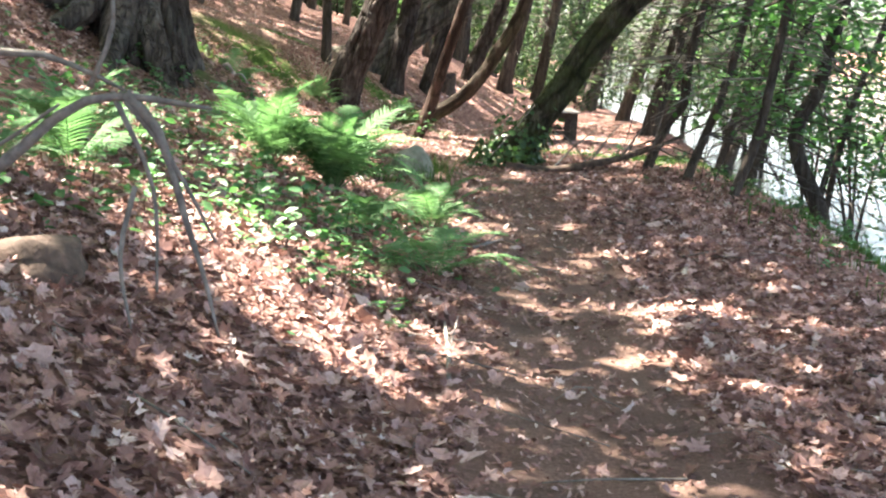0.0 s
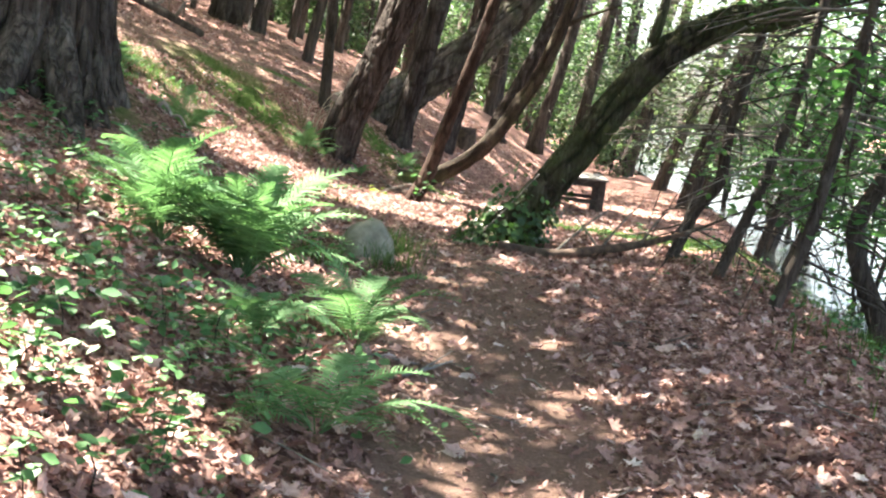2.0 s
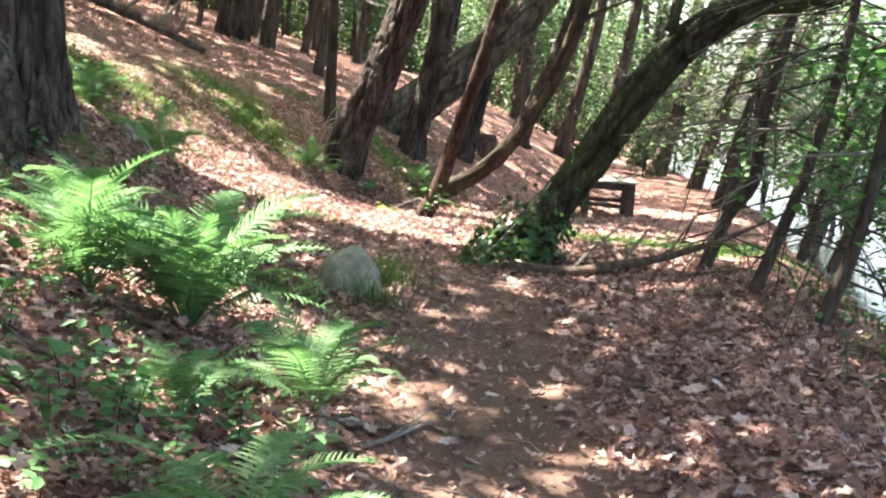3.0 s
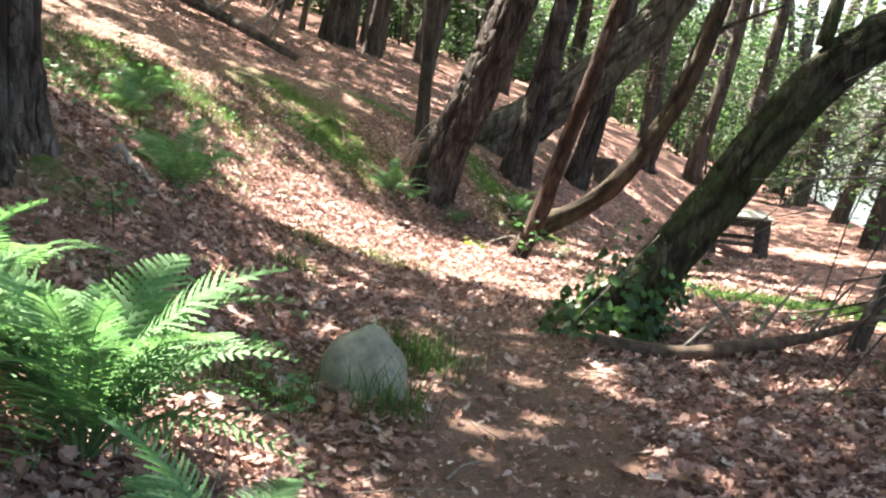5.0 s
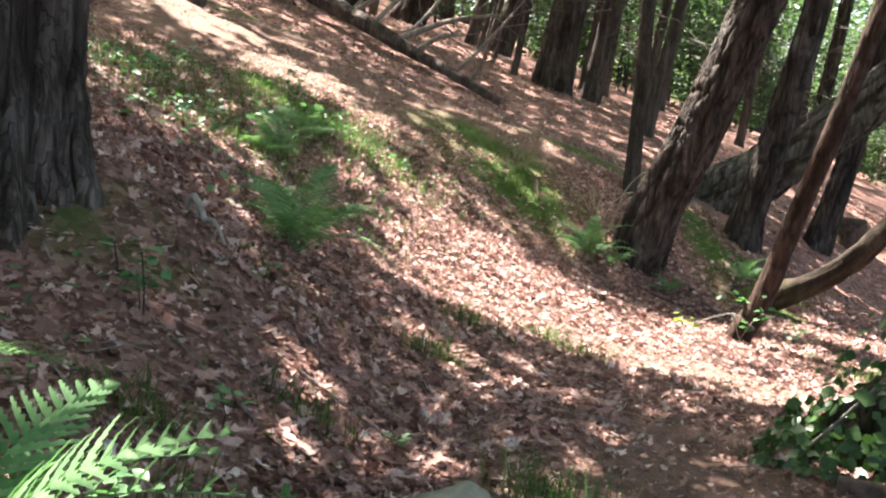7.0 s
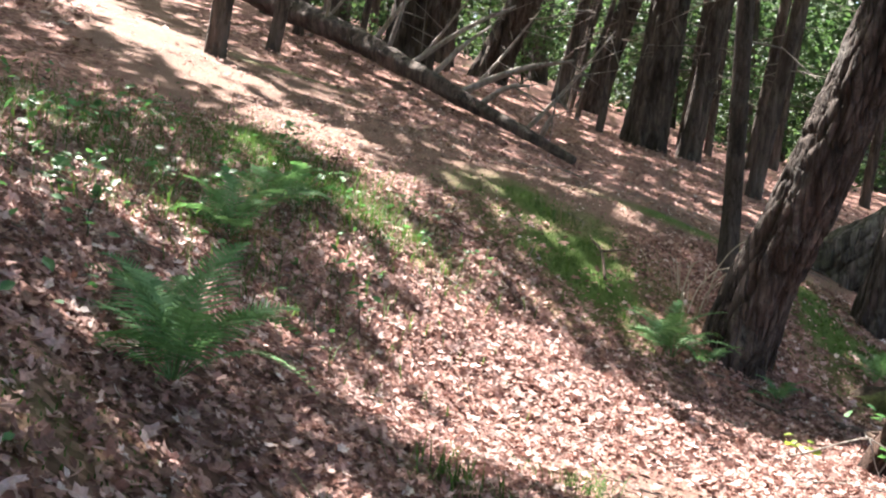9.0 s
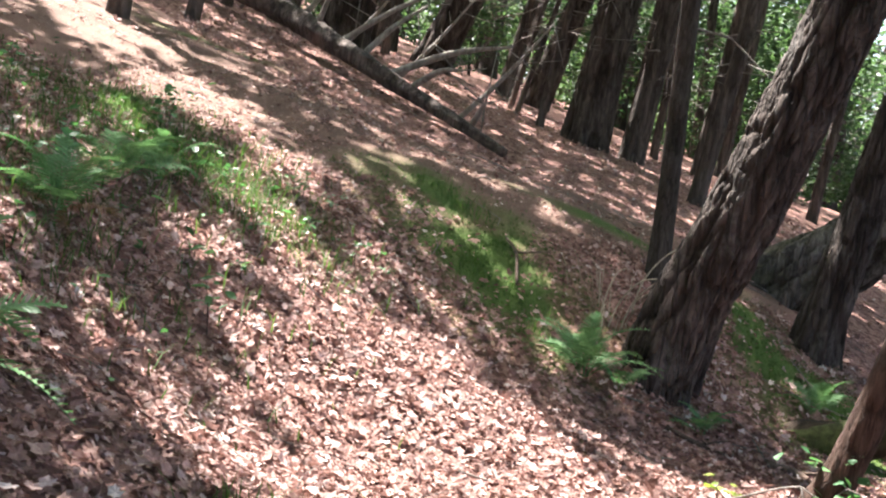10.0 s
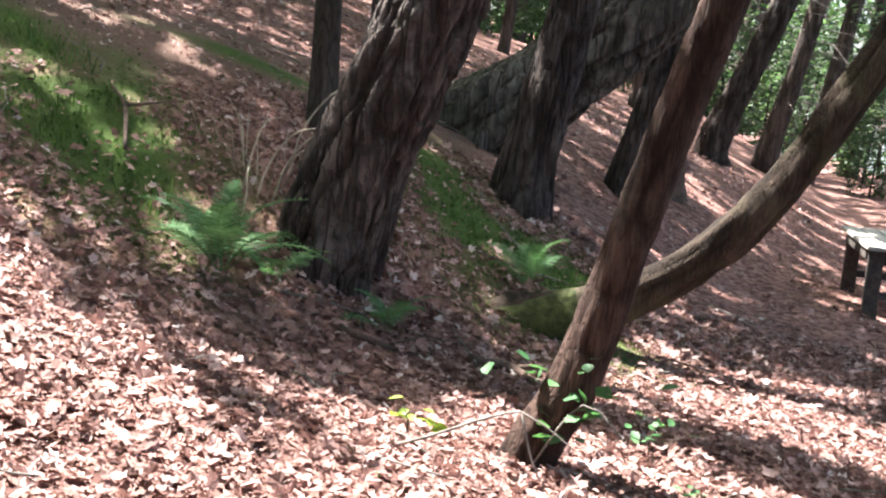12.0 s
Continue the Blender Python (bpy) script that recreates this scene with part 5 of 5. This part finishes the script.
# ---- far shore ----
n = 16000
g = np.random.RandomState(61)
fy = g.uniform(-60, 400, n)
fx = np.interp(fy, SHORE_Y, SHORE_X) + g.uniform(198, 225, n)
p = np.column_stack([fx, fy, ground_z(fx, fy) + np.abs(g.normal(0, 3.6, n))])
tagged(new("far_woods", mesh_of("far_woods", *scatter(LEAF, LEAF_F, p, turns(n, g, 1.0), g.uniform(3, 6, n)), M_CANOPY)), "green woods on the far lake shore", "woods", kind="stuff")

# ---- litter: dry leaves, twigs ----
g = np.random.RandomState(71)


def slope_normals(x, y):
    e = 0.08
    dx, dy = (ground_z(x + e, y) - ground_z(x - e, y)) / (2 * e), (ground_z(x, y + e) - ground_z(x, y - e)) / (2 * e)
    nn = np.column_stack([-dx, -dy, 1 + 0 * dx])
    return nn / np.linalg.norm(nn, axis=1)[:, None]


def strew(count, x0, x1, y0, y1, size, lift, tilt, seed, bare=0.07):
    g = np.random.RandomState(seed)
    x, y = g.uniform(x0, x1, count), g.uniform(y0, y1, count)
    dens = np.clip(1 - (1 - bare) * trail_mask(x, y) - 0.97 * moss_mask(x, y), 0, 1) * (0.72 + 0.4 * waves(x, y, 1.1, 15))
    dens = dens * (1 - 0.85 * np.clip(1.6 * blob(x, y, -2.7, 12.6, 1.2, 1.2), 0, 1)) * (1 - 0.8 * np.clip(1.5 * blob(x, y, -2.5, 21.9, 1.2, 0.75, -0.5), 0, 1))
    dens = dens * (land(x, y) > WATER_Z + 0.1)
    ok = g.uniform(0, 1, count) < dens
    x, y = x[ok], y[ok]
    p = np.column_stack([x, y, ground_z(x, y) + 0.012 + lift * g.uniform(0, 1, len(x)) ** 2])
    fr = turns(len(x), g, tilt, slope_normals(x, y))
    s = size * (0.4 + 1.05 * g.uniform(0, 1, len(x)) ** 1.6)
    out = []
    for k in range(9):
        t, f = lobed(40 + k)
        mine = np.arange(len(x)) % 9 == k
        out.append(scatter(t, f, p[mine], fr[mine], s[mine]))
    return join(out)


piles = [strew(33000, -2.6, 4.0, 2.0, 9.0, 0.09, 0.045, 0.42, 1), strew(40000, -4.2, 3.6, 9.0, 15.5, 0.084, 0.04, 0.42, 2), strew(104000, -7.0, 3.0, 15.5, 24.5, 0.069, 0.036, 0.36, 3),
         strew(24000, -13.0, 6.5, 24.5, 36.0, 0.065, 0.03, 0.4, 4), strew(6000, -13.0, -7.0, 15.0, 24.5, 0.1, 0.03, 0.3, 5), strew(2500, -2.0, 3.5, -3.0, 2.0, 0.1, 0.03, 0.3, 6),
         strew(14000, -1.0, 2.2, 2.0, 17.5, 0.042, 0.014, 0.45, 7, 1.0), strew(3200, -9.0, -2.0, 21.3, 25.5, 0.035, 0.008, 0.3, 8, 1.0), strew(900, -2.0, 1.4, 16.6, 19.2, 0.045, 0.006, 0.15, 9, 1.0)]

crumbs = []
for seed, (n, x0, x1, y0, y1) in enumerate(((26000, -2.6, 4.0, 2.0, 9.0), (26000, -4.2, 3.6, 9.0, 15.5), (60000, -7.0, 3.0, 15.5, 24.5))):
    x, y = g.uniform(x0, x1, n), g.uniform(y0, y1, n)
    keep = g.uniform(0, 1, n) < 1 - 0.9 * moss_mask(x, y) - 0.85 * trail_mask(x, y)
    x, y = x[keep], y[keep]
    crumbs.append(scatter(LEAF * (1, 0.9, 2.5), LEAF_F, np.column_stack([x, y, ground_z(x, y) + 0.012]), turns(len(x), g, 0.5, slope_normals(x, y)), g.uniform(0.02, 0.055, len(x))))
tagged(new("leaf_crumbs", mesh_of("leaf_crumbs", *join(crumbs), M_LITTER, False)), "small broken bits of brown leaves between larger ones", "leaf litter", kind="stuff")
tagged(new("leaf_litter", mesh_of("leaf_litter", *join(piles), M_LITTER, False)), "dry curled brown leaves covering the forest floor", "leaf litter", kind="stuff")
sticks = []
for _ in range(420):
    y = g.uniform(2, 26)
    x = g.uniform(-5, 3.5)
    ln, a = g.uniform(0.12, 0.7), g.uniform(0, 6.283)
    x2, y2 = x + ln * math.cos(a), y + ln * math.sin(a)
    xm, ym = (x + x2) / 2 + g.normal(0, 0.03), (y + y2) / 2 + g.normal(0, 0.03)
    r = g.uniform(0.002, 0.007)
    sticks.append(tube([(x, y, gz(x, y) + 0.02), (xm, ym, gz(xm, ym) + 0.04), (x2, y2, gz(x2, y2) + 0.03)], [r, r * 0.9, r * 0.5], 4, 0.3))
tagged(new("twig_litter", mesh_of("twig_litter", *join(sticks), M_TWIG)), "thin grey fallen twigs scattered on the leaves", "twigs", kind="stuff")
